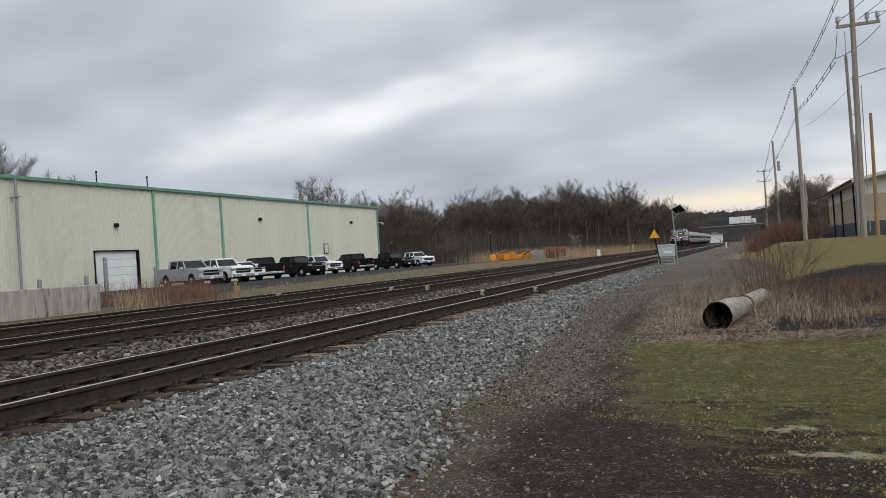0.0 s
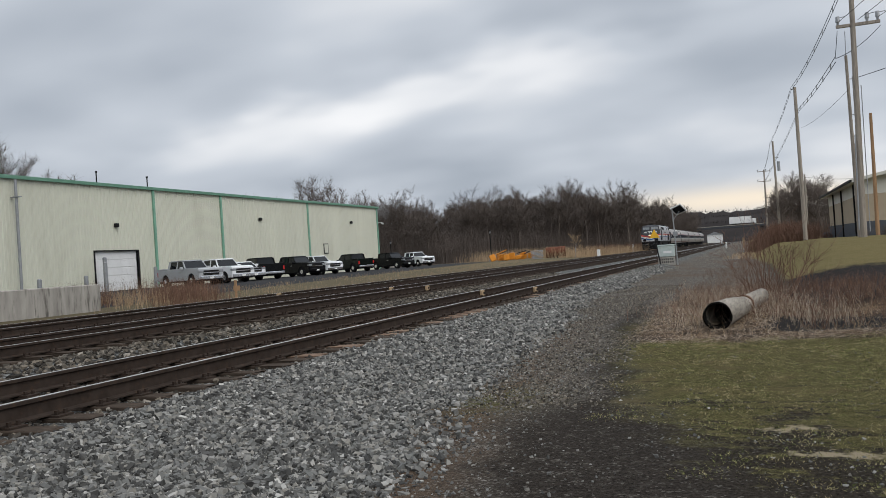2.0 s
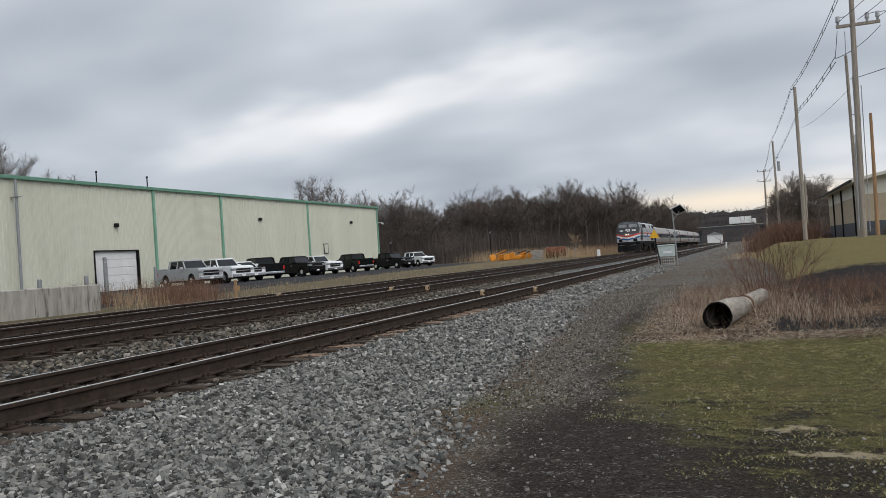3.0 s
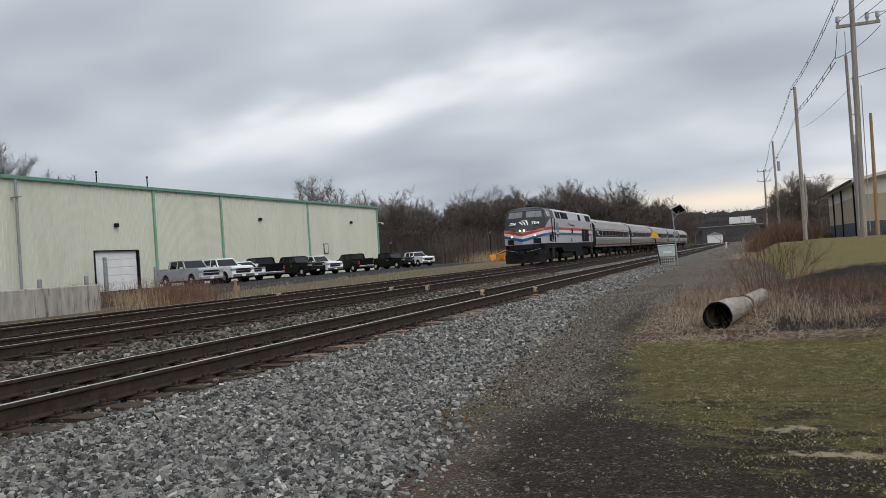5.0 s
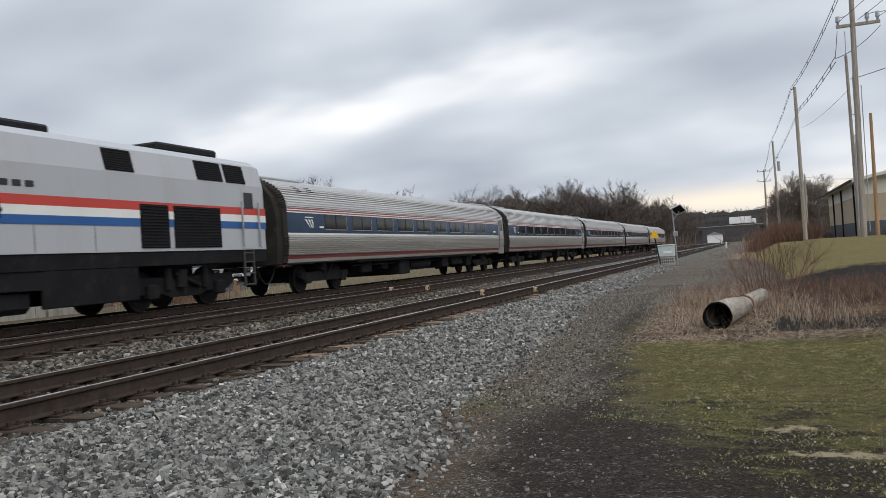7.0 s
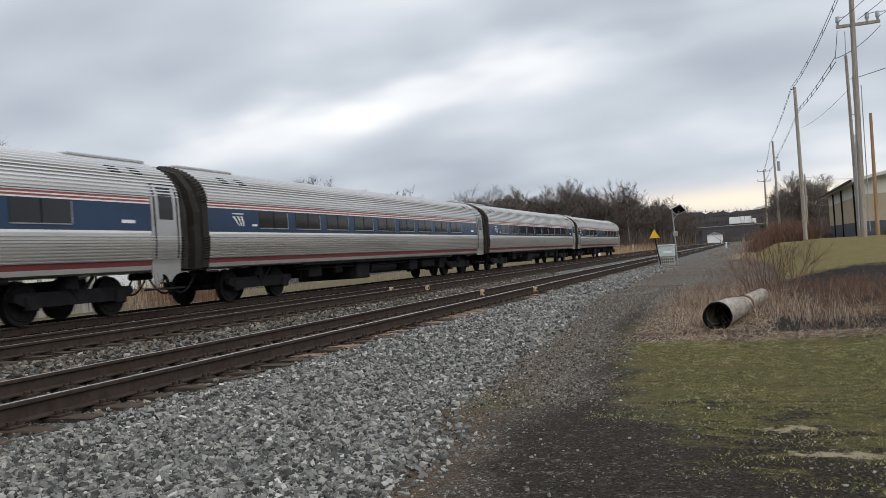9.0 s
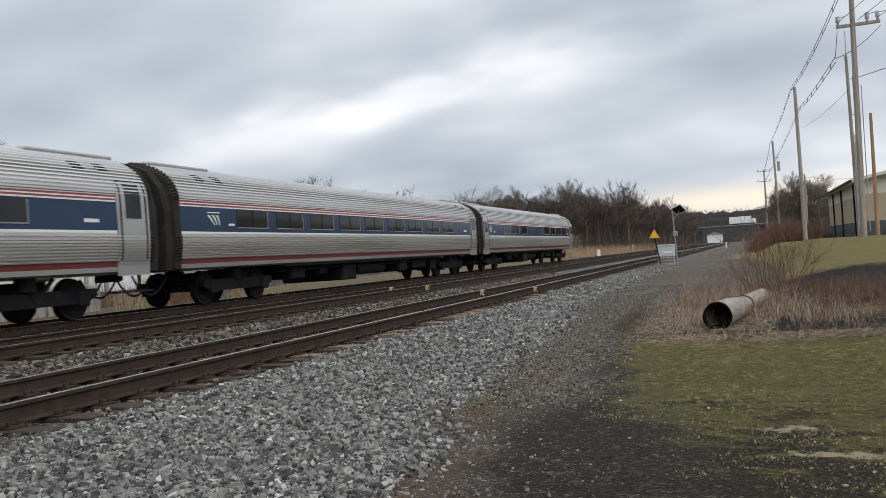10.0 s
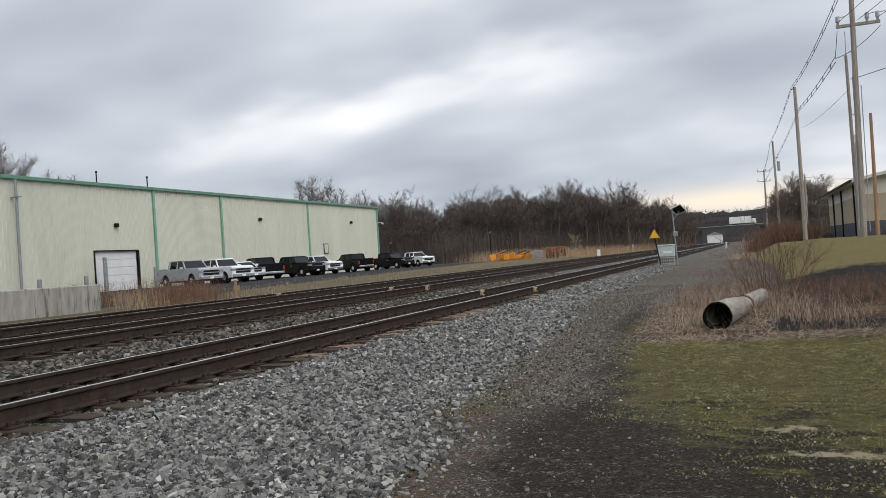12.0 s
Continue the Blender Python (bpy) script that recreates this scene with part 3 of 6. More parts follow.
def build_loco():
    lo = thing("locomotive", "grey diesel locomotive with red, white and blue stripes, headlights lit", "locomotive")
    bm = bmesh.new()
    ys = [-0.5, -0.75, -16.9]
    full = [(x, z) for x, z in LOCO_HALF] + [(-x, z) for x, z in LOCO_HALF[-2::-1]]
    n = len(full)
    rings = []
    for y in ys:
        k = 0.96 if y == -0.5 else 1.0
        rings.append([bm.verts.new((x * k, y, 1.47 + (z - 1.47) * (0.985 if y == -0.5 else 1.0))) for x, z in full])
    front = []
    for i, (x, z) in enumerate(full):
        j = min(i, n - 1 - i)
        front.append(bm.verts.new((x, NOSE_SIDE[j], z)))
    rings.append(front)
    for a, b in zip(rings, rings[1:]):
        for i in range(n - 1):
            f = bm.faces.new((a[i], b[i], b[i + 1], a[i + 1]))
            f.material_index = 1 if b is front and min(i, n - 2 - i) >= 2 else 0
    bm.faces.new(rings[0])
    half = len(LOCO_HALF)
    mid = [bm.verts.new((0, NOSE_MID[i], LOCO_HALF[i][1])) for i in range(half - 1)]
    for side in (0, 1):
        col = [front[i] if side == 0 else front[n - 1 - i] for i in range(half)]
        for i in range(half - 2):
            f = bm.faces.new((col[i], mid[i], mid[i + 1], col[i + 1]))
            f.material_index = 0 if i == 0 else 1
        bm.faces.new((col[half - 2], mid[half - 2], front[half - 1])).material_index = 1
    bmesh.ops.recalc_face_normals(bm, faces=bm.faces[:])
    body = part("body", bm, (LOCO_GREY, LOCO_DARK), lo)
    for s in (1, -1):
        part("cab_side", side_patch(bmesh.new(), [(-20.40, 2.64), (-19.7, 2.86), (-18.9, 3.18), (-18.1, 3.345), (-19.96, 3.345)], s, 0.005), LOCO_DARK, lo, "charcoal cab side")
        for nm, a, b, mat in (("red_stripe", 2.47, 2.68, STR_RED), ("white_stripe", 2.27, 2.47, STR_WHITE), ("blue_stripe", 2.08, 2.27, STR_BLUE)):
            part(nm, stripe(a, b, s, 0.012), mat, lo)
        # cab glazing, doors and grab rails
        w = part("cab_window", side_patch(bmesh.new(), [(-18.78, 3.45), (-18.22, 3.44), (-18.24, 3.90), (-18.82, 3.90)], s, 0.02), WINDSHIELD, lo)
        part("cab_window", side_patch(bmesh.new(), [(-19.12, 3.47), (-18.86, 3.46), (-19.05, 3.92), (-19.36, 3.92)], s, 0.02), WHITE, lo, "white sliding sash panel")
        d = part("cab_door", side_patch(bmesh.new(), [(-18.05, 1.55), (-17.38, 1.55), (-17.36, 3.34), (-18.03, 3.34)], s, 0.006), LOCO_GREY, lo)
        part("door_window", side_patch(bmesh.new(), [(-17.92, 1.72), (-17.5, 1.72), (-17.5, 2.28), (-17.92, 2.28)], s, 0.022), DARK, d)
        for y in (-18.18, -17.3):
            r = part("grab_rail", tube(bmesh.new(), (s * 1.57, y, 1.55), (s * 1.57, y, 3.36), 0.035, 0.035, 8), DARK, lo)
        rd = part("rear_door", side_patch(bmesh.new(), [(-1.75, 1.5), (-1.12, 1.5), (-1.12, 3.22), (-1.75, 3.22)], s, 0.006), LOCO_GREY, lo)
        part("door_window", side_patch(bmesh.new(), [(-1.65, 2.66), (-1.2, 2.66), (-1.2, 3.12), (-1.65, 3.12)], s, 0.02), WINDOW, rd)
        for y in (-1.85, -1.0):
            part("grab_rail", tube(bmesh.new(), (s * 1.57, y, 1.55), (s * 1.57, y, 2.85), 0.026, 0.026, 8), GALV, lo)
        for y0, y1 in ((-16.25, -15.6), (-15.38, -14.7), (-14.3, -13.55), (-13.5, -12.75), (-12.55, -11.75), (-7.15, -6.2), (-3.75, -2.6), (-2.45, -1.5)):
            louvre(lo, y0, y1, 3.37, 3.89, s)
        louvre(lo, -6.1, -5.05, 1.55, 2.62, s, 14)
        louvre(lo, -4.85, -2.85, 1.55, 2.62, s, 14)
        louvre(lo, -18.95, -18.3, 1.6, 2.1, s, 8)
        # round-topped heritage emblem, a small filler recess and the plain emblem bars
        em = [(-16.05 + 0.46 * math.cos(t) * (1 - 0.25 * max(0, -math.sin(t))), 2.52 + 0.54 * math.sin(t)) for t in [i * math.tau / 20 for i in range(20)]]
        e = part("emblem", side_patch(bmesh.new(), em, s, 0.016), LOGO_BLUE, lo, "teal shield emblem with a pale green banner")
        part("banner", side_patch(bmesh.new(), [(-16.46, 2.14), (-15.64, 2.14), (-15.66, 2.3), (-16.44, 2.3)], s, 0.02), LOGO_GREEN, e)
        part("point", side_patch(bmesh.new(), [(-16.3, 2.12), (-16.05, 1.84), (-15.8, 2.12)], s, 0.02), LOCO_DARK, e)
        part("filler_recess", side_patch(bmesh.new(), [(-10.95, 1.53), (-10.6, 1.53), (-10.6, 1.82), (-10.95, 1.82)], s, 0.008), BLACK, lo)
        bm = bmesh.new()
        swoosh(bm, lambda x, z, s=s: (s * 1.513, -11.55 + x * s, 2.99 + z), 0.62, 0.26)
        part("logo", bm, LOCO_DARK, lo)
        bm = bmesh.new()
        for i in range(6):
            side_patch(bm, [(-11.05 + 0.32 * i, 2.84), (-10.83 + 0.32 * i, 2.84), (-10.83 + 0.32 * i, 2.97), (-11.05 + 0.32 * i, 2.97)], s, 0.008)
        part("logo", bm, LOCO_DARK, lo)
        text_panel("number", "704", 0.56, Matrix.Translation((s * 1.528, -10.48, 2.37)) @ Euler((radians(90), 0, radians(90 if s > 0 else -90))).to_matrix().to_4x4(), BLACK, lo)
        # panel seams
        for y in (-9.3, -7.6, -0.85, -16.92, -19.6):
            part("seam", side_patch(bmesh.new(), [(y, 1.5), (y + 0.014, 1.5), (y + 0.014, 2.06), (y, 2.06)], s, 0.004), DARK, lo)
        # steps
        for y in (-17.75, -1.5):
            bm = bmesh.new()
            for dy in (-0.24, 0.24):
                box(bm, s * 1.46 - 0.03, s * 1.46 + 0.03, y + dy - 0.02, y + dy + 0.02, 0.42, 1.45)
            for z in (0.45, 0.78, 1.1, 1.36):
                box(bm, s * 1.46 - 0.10, s * 1.46 + 0.04, y - 0.24, y + 0.24, z, z + 0.03)
            part("ladder", bm, LAMP_RIM, lo)
        # lower lamps
        for nm, u, z, mat in (("ditch_light", 0.58 * s, 2.07, LAMP_ON), ("marker_light", 0.55 * s, 2.56, LAMP_RIM)):
            p = nose_point(u, z, 0.0)
            l = part(nm, tube(bmesh.new(), p + Vector((0, 0.05, 0)), p + Vector((0, -0.05, 0)), 0.105, 0.105, 18), LAMP_RIM, lo)
            part("lens", tube(bmesh.new(), p + Vector((0, -0.05, 0)), p + Vector((0, -0.065, 0)), 0.072, 0.065, 18), mat, l)
        part("pilot_step", nose_patch(bmesh.new(), 0.48 * s, 0.82 * s, 1.50, 1.86, 0.03), BLACK, lo, "dark coupling recess")
        part("windscreen", nose_patch(bmesh.new(), 0.10 * s, 0.86 * s, 3.42, 3.86, 0.015), WINDSHIELD, lo)
        wp = nose_point(0.5 * s, 3.38, 0.03)
        part("wiper", tube(bmesh.new(), wp, nose_point(0.58 * s, 3.74, 0.04), 0.012, 0.008, 6), BLACK, lo)
        m = Matrix.Translation(nose_point(0.56 * s, 2.98, 0.02)) @ Euler((radians(48), 0, radians(20 * s))).to_matrix().to_4x4()
        text_panel("number", "704", 0.38, m, STR_WHITE, lo)
    # nose door, emblem bars and twin headlights
    part("nose_door", nose_patch(bmesh.new(), -0.22, 0.22, 2.72, 3.3, 0.008), LOCO_DARK, lo)
    bm = bmesh.new()
    swoosh(bm, lambda x, z: nose_point(x / 1.5, 3.0 + z, 0.02), 0.85, 0.32)
    part("logo", bm, STR_WHITE, lo)
    part("logo", nose_patch(bmesh.new(), -0.12, 0.16, 3.17, 3.21, 0.02), STR_WHITE, lo)
    for s in (-1, 1):
        p = nose_point(0.0, 2.47, 0.0) + Vector((0.15 * s, 0.10, 0))
        l = part("headlight", tube(bmesh.new(), p + Vector((0, 0.1, 0)), p + Vector((0, -0.09, 0)), 0.125, 0.125, 20), LAMP_RIM, lo)
        part("lens", tube(bmesh.new(), p + Vector((0, -0.09, 0)), p + Vector((0, -0.105, 0)), 0.086, 0.08, 20), LAMP_ON, l)
    # roof: fans, horns, antennas
    for y0, y1, w in ((-9.6, -8.0, 0.8), (-4.6, -2.0, 0.95)):
        part("roof_fan_housing", bx(-w, w, y0, y1, 4.12, 4.36, bevel=0.06), DARK, lo)
    bm = bmesh.new()
    for x in (-0.25, -0.08, 0.1):
        tube(bm, (x, -17.6, 4.34), (x, -18.05 - x, 4.34), 0.04, 0.075, 10)
    box(bm, -0.3, 0.16, -17.68, -17.58, 4.18, 4.36)
    part("horn", bm, DARK, lo)
    for y in (-18.9, -16.6, -15.6):
        bm = bx(-0.16, 0.16, y - 0.16, y + 0.16, 4.16, 4.28, bevel=0.03)
        tube(bm, (0, y, 4.28), (0, y, 4.36), 0.09, 0.06, 10)
        part("antenna", bm, DARK, lo)
    # frame, pilot, tank and running gear
    bm = bmesh.new()
    box(bm, -1.47, 1.47, -19.4, -0.55, 1.12, 1.468)
    extrude_profile(bm, [(-14.6, 1.12), (-13.8, 0.78), (-9.1, 0.72), (-8.2, 1.12)], -1.44, 1.44, axis="x")
    part("underframe", bm, LOCO_UNDER, lo)
    for s in (1, -1):
        part("skirt", bx(*sorted((s * 1.47, s * 1.36)), -20.38, -19.2, 0.42, 1.468, bevel=0.02), LOCO_UNDER, lo)
        part("rear_skirt", bx(*sorted((s * 1.46, s * 1.36)), -9.1, -6.2, 0.32, 1.12, bevel=0.02), LOCO_UNDER, lo)
    part("fuel_tank", bx(-1.30, 1.30, -13.6, -9.2, 0.26, 0.80, bevel=0.12), DARK, lo)
    bm = bmesh.new()
    for (za, wa, ya, yb), (zb, wb, yc, yd) in zip(((1.468, 1.47, -20.36, -21.0), (1.1, 1.40, -20.3, -20.75), (0.75, 1.50, -20.62, -21.1)), ((1.1, 1.40, -20.3, -20.75), (0.75, 1.50, -20.62, -21.1), (0.13, 1.42, -20.8, -21.25))):
        for s in (-1, 1):
            a = [bm.verts.new(v) for v in ((0, yb, za), (s * wa, ya, za), (s * wb, yc, zb), (0, yd, zb))]
            bm.faces.new(a)
            c = [bm.verts.new(v) for v in ((s * wa, ya, za), (s * wa, -19.4, za), (s * wb, -19.4 - 0.5 * (1.468 - zb), zb), (s * wb, yc, zb))]
            bm.faces.new(c)
    part("pilot", bm, LOCO_UNDER, lo, "dark snow-plough pilot")
    # solid black block: the coupler opening's shade put in as colour
    part("recess_shade_block", bx(-1.05, 1.05, -20.95, -20.2, 0.78, 1.46, bevel=0.03), BLACK, lo)
    bm = bmesh.new()
    tube(bm, (0, -20.8, 0.88), (0, -21.4, 0.88), 0.10, 0.10, 10)
    box(bm, -0.16, 0.16, -21.6, -21.35, 0.72, 1.04, bevel=0.04)
    box(bm, -0.62, 0.62, -21.1, -20.85, 1.1, 1.42, bevel=0.03)
    part("coupler", bm, DARK, lo)
    for s in (-1, 1):
        bm = bmesh.new()
        pts = [Vector((s * 0.3, -21.15, 1.15)), Vector((s * 0.5, -21.3, 0.8)), Vector((s * 0.75, -21.25, 0.7)), Vector((s * 0.95, -21.0, 0.95))]
        for a, b in zip(pts, pts[1:]):
            tube(bm, a, b, 0.03, 0.03, 6)
        part("hose", bm, BLACK, lo)
    for s in (-1, 1):
        part("cut_lever", rod((s * 0.35, -21.3, 0.95), (s * 1.25, -20.85, 1.12), 0.014, 0.014, 6), GALV, lo)
    for c in (-17.2, -4.1):
        bm = bmesh.new()
        for s in (-1, 1):
            extrude_profile(bm, [(c - 2.2, 0.62), (c - 1.9, 0.42), (c - 0.9, 0.40), (c - 0.6, 0.30), (c + 0.6, 0.30), (c + 0.9, 0.40), (c + 1.9, 0.42), (c + 2.2, 0.62), (c + 2.1, 0.86), (c + 0.8, 0.82), (c - 0.8, 0.82), (c - 2.1, 0.86)], *sorted((s * 1.02, s * 1.18)), axis="x")
            for dy in (-1.4, 1.4):
                box(bm, *sorted((s * 1.1, s * 1.32)), c + dy - 0.2, c + dy + 0.2, 0.28, 0.66, bevel=0.04)
                tube(bm, (s * 1.22, c + dy * 0.55, 0.5), (s * 1.22, c + dy * 0.55, 1.05), 0.11, 0.11, 10)
            tube(bm, (s * 1.25, c - 0.5, 0.9), (s * 1.25, c + 0.5, 0.55), 0.06, 0.06, 8)
            tube(bm, (s * 1.22, c - 0.25, 1.0), (s * 1.22, c - 0.25, 0.55), 0.17, 0.17, 12)
        box(bm, -0.9, 0.9, c - 0.7, c + 0.7, 0.4, 1.1)
        part("bogie_frame", bm, LOCO_UNDER, lo)
        for dy in (-1.4, 1.4):
            wheelset("wheelset", lo, c + dy, 0.51)
    # hoses and coupler to the first coach
    part("rear_coupler", rod((0, -0.6, 0.88), (0, 0.4, 0.88), 0.09, 0.09, 8), BLACK, lo)
    for x in (-1.0, -0.5, 0.6, 1.1):
        bm = bmesh.new()
        for i in range(8):
            t0, t1 = i / 8, (i + 1) / 8
            tube(bm, (x, -0.6 + t0 * 1.1, 0.95 - 2.2 * t0 * (1 - t0)), (x, -0.6 + t1 * 1.1, 0.95 - 2.2 * t1 * (1 - t1)), 0.028, 0.028, 6)
        part("hose", bm, BLACK, lo)
    return lo


# ---- coaches: fluted stainless tubes ----
def coach_half():
    """Half outline (x, z, material) from sill to crown; flutes are real ridges."""
    def w(z):
        if z < 1.9:
            return 1.50 + 0.075 * sm((z - 0.95) / 0.8)
        if z < 2.62:
            return 1.575 - 0.01 * (z - 1.9)
        t = (z - 2.62) / (3.86 - 2.62)
        return 1.566 * max(0.0, 1 - t ** 2.55) ** 0.62
    pts = [(1.40, 0.98, 0), (w(1.02), 1.02, 0), (w(1.13), 1.13, 2), (w(1.25), 1.25, 0)]
    z = 1.25
    for i in range(9):
        pts += [(w(z + 0.012) + 0.036, z + 0.014, 0), (w(z + 0.04) + 0.036, z + 0.038, 0), (w(z + 0.05), z + 0.05, 0), (w(z + 0.066), z + 0.066, 0)]
        z += 0.0695
    pts += [(w(1.885), 1.885, 0), (w(1.91), 1.91, 3), (w(1.965), 1.965, 4), (w(2.62), 2.62, 3), (w(2.655), 2.655, 5), (w(2.70), 2.70, 3), (w(2.73), 2.73, 5), (w(2.775), 2.775, 0)]
    # roof flutes, evenly spaced along the curve
    n = 18
    for i in range(n):
        t = (i + 0.5) / n
        a = t * math.pi / 2
        z0 = 2.80 + (3.855 - 2.80) * math.sin(a) ** 1.15
        for dz, bump in ((0.0, 0.0), (0.28, 0.036), (0.60, 0.036), (0.8, 0.0)):
            t2 = (i + 0.5 + dz - 0.5) / n
            a2 = min(t2, 0.995) * math.pi / 2
            zz = 2.80 + (3.855 - 2.80) * math.sin(a2) ** 1.15
            pts.append((w(zz) + bump * math.cos(a2), zz + bump * math.sin(a2), 0))
    pts.append((0.0, 3.858, 0))
    return pts, w


HALF, coach_w = coach_half()


def coach_plate(bm, y0, y1, z0, z1, s, out=0.012, nz=2):
    """A plate bent to the coach's side."""
    g = []
    for z in [z0 + (z1 - z0) * i / nz for i in range(nz + 1)]:
        g.append([bm.verts.new((s * (coach_w(z) + o), y, z)) for y, o in ((y0, 0.0), (y0, out), (y1, out), (y1, 0.0))])
    for a, b in zip(g, g[1:]):
        for i in range(3):
            bm.faces.new((a[i], a[i + 1], b[i + 1], b[i]) if s < 0 else (a[i], b[i], b[i + 1], a[i + 1]))
    for r in (g[0], g[-1]):
        bm.faces.new(r)
    bmesh.ops.recalc_face_normals(bm, faces=bm.faces[:])
    return bm


def build_coach(kind):
    co = thing("passenger_coach", "fluted stainless steel passenger coach with a dark blue window band", "railway coach", group="coaches of the train")
    full = [(x, z, m) for x, z, m in HALF] + [(-x, z, HALF[len(HALF) - 2 - i][2]) for i, (x, z, m) in enumerate(HALF[-2::-1])]
    verts, faces, idx = [], [], []
    n = len(full)
    for y, k in ((0.42, 0.975), (0.62, 1.0), (25.38, 1.0), (25.58, 0.975)):
        verts += [(x * k, y, 0.98 + (z - 0.98) * (k if k < 1 else 1)) for x, z, m in full]
    slot = {0: 0, 2: 1, 3: 2, 4: 3, 5: 4}
    for j in range(3):
        for i in range(n - 1):
            faces.append((j * n + i, j * n + i + 1, (j + 1) * n + i + 1, (j + 1) * n + i))
            m = full[i][2] if i < len(HALF) - 1 else full[i + 1][2]
            idx.append(slot[m] if j == 1 else 5)
        faces.append((j * n + n - 1, j * n, (j + 1) * n, (j + 1) * n + n - 1))
        idx.append(0)
    faces += [tuple(range(n))[::-1], tuple(range(3 * n, 4 * n))]
    idx += [5, 5]
    me = raw("body", verts, faces, STEEL, DULL_RED, STR_WHITE, BAND_BLUE, COACH_RED, GANGWAY, idx=idx)
    bm = bmesh.new()
    bm.from_mesh(me)
    bmesh.ops.recalc_face_normals(bm, faces=bm.faces[:])
    bm.to_mesh(me)
    bm.free()
    part("body", me, None, co)
    wins = [(3.12 + 2.13 * i, 4.72 + 2.13 * i) for i in range(9)]
    if kind == "cafe":
        wins = [(4.75, 6.3), (6.85, 8.4), (8.9, 10.4), (15.5, 17.0), (17.6, 19.1), (19.65, 21.1), (21.65, 23.1)]
    for s in (1, -1):
        for y0, y1 in wins:
            w = part("window", coach_plate(bmesh.new(), y0, y1, 2.10, 2.60, s, 0.010), WINDOW, co)
            bm = bmesh.new()
            coach_plate(bm, y0, y1 + 0.02, 2.075, 2.10, s, 0.022, 1)
            coach_plate(bm, y1, y1 + 0.03, 2.10, 2.58, s, 0.020, 1)
            part("frame", bm, GALV, w)
            mid = (y0 + y1) / 2
            part("mullion", coach_plate(bmesh.new(), mid - 0.02, mid + 0.02, 2.10, 2.60, s, 0.016, 1), BLACK, w)
        doors = [(24.45, 25.25)] + ([(0.75, 1.55)] if kind == "cafe" else [])
        for y0, y1 in doors:
            bm = coach_plate(bmesh.new(), y0 - 0.14, y1 + 0.14, 0.92, 3.26, s, 0.022, 10)
            d = part("door_surround", bm, STEEL_DOOR, co)
            dd = part("door", coach_plate(bmesh.new(), y0, y1, 1.28, 3.14, s, 0.034, 8), STEEL_DOOR, co, "brushed steel sliding door")
            zt, zb = (3.05, 2.25) if kind != "cafe" else (2.72, 2.15)
            part("door_window", coach_plate(bmesh.new(), y0 + 0.14, y1 - 0.14, zb, zt, s, 0.042, 3), WINDOW, dd)
            bm = coach_plate(bmesh.new(), y0 - 0.03, y0, 1.28, 3.16, s, 0.040, 8)
            coach_plate(bm, y1, y1 + 0.05, 1.28, 3.16, s, 0.040, 8)
            coach_plate(bm, y0, y1, 3.12, 3.16, s, 0.040, 1)
            part("door_seal", bm, BLACK, dd)
            part("step", bx(*sorted((s * 1.2, s * 1.5)), y0 - 0.1, y1 + 0.3, 0.52, 0.56), DARK, co)
        bm = bmesh.new()
        swoosh(bm, lambda x, z, s=s: (s * (coach_w(2.3 + z) + 0.006), 2.05 + x * s * 1.0, 2.28 + z), 0.62, 0.30)
        part("logo", bm, STR_WHITE, co)
        for a, b, c, e in ((1.75, 2.3, 2.47, 2.50), (23.3, 23.75, 2.14, 2.22), (2.72, 3.0, 2.14, 2.20)):
            part("lettering_bar", coach_plate(bmesh.new(), a, b, c, e, s, 0.004, 1), STR_WHITE, co)
        part("vent_plate", coach_plate(bmesh.new(), 13.6, 14.5, 1.52, 1.66, s, 0.024, 1), STEEL_DOOR, co)
        for y in (1.75, 2.6, 23.35, 24.1):
            z0 = 3.36
            part("roof_hatch", coach_plate(bmesh.new(), y, y + 0.32, z0, z0 + 0.18, s, 0.05, 2), BLACK, co)
        part("sill", bx(*sorted((s * 1.30, s * 1.44)), 5.8, 20.2, 0.92, 1.0), LOCO_UNDER, co)
    # smooth roof cover over each end and the air intakes
    for y0, y1 in ((0.62, 3.3), (22.7, 25.38)):
        part("roof_cover", bx(-0.62, 0.62, y0, y1, 3.78, 3.868, bevel=0.03), STEEL_DOOR, co)
    if kind == "cafe":
        bm = bmesh.new()
        for y in (23.4, 24.0, 24.7):
            box(bm, -0.3, 0.3, y, y + 0.3, 3.90, 4.02, bevel=0.03)
        box(bm, -0.05, 0.05, 23.3, 25.0, 3.87, 3.93)
        part("roof_antenna", bm, DARK, co)
    # gangways
    for y0, y1 in ((-0.02, 0.5), (25.5, 26.0)):
        bm = bmesh.new()
        prof = [(1.40, 1.0), (1.46, 1.6), (1.46, 2.5), (1.30, 3.1), (0.95, 3.55), (0.45, 3.74), (-0.45, 3.74), (-0.95, 3.55), (-1.30, 3.1), (-1.46, 2.5), (-1.46, 1.6), (-1.40, 1.0)]
        extrude_profile(bm, prof, y0 + 0.16 if y0 < 1 else y0, y1 if y0 < 1 else y1 - 0.16)
        box(bm, -0.62, 0.62, y0, y1, 1.1, 3.3)
        part("gangway", bm, GANGWAY, co, "grey-brown rubber gangway end")
        if kind == "cafe" and y0 > 1:
            for s in (-1, 1):
                part("tail_lamp", tube(bmesh.new(), (s * 1.1, 25.8, 2.9), (s * 1.1, 25.9, 2.9), 0.07, 0.07, 12), STR_RED, co)
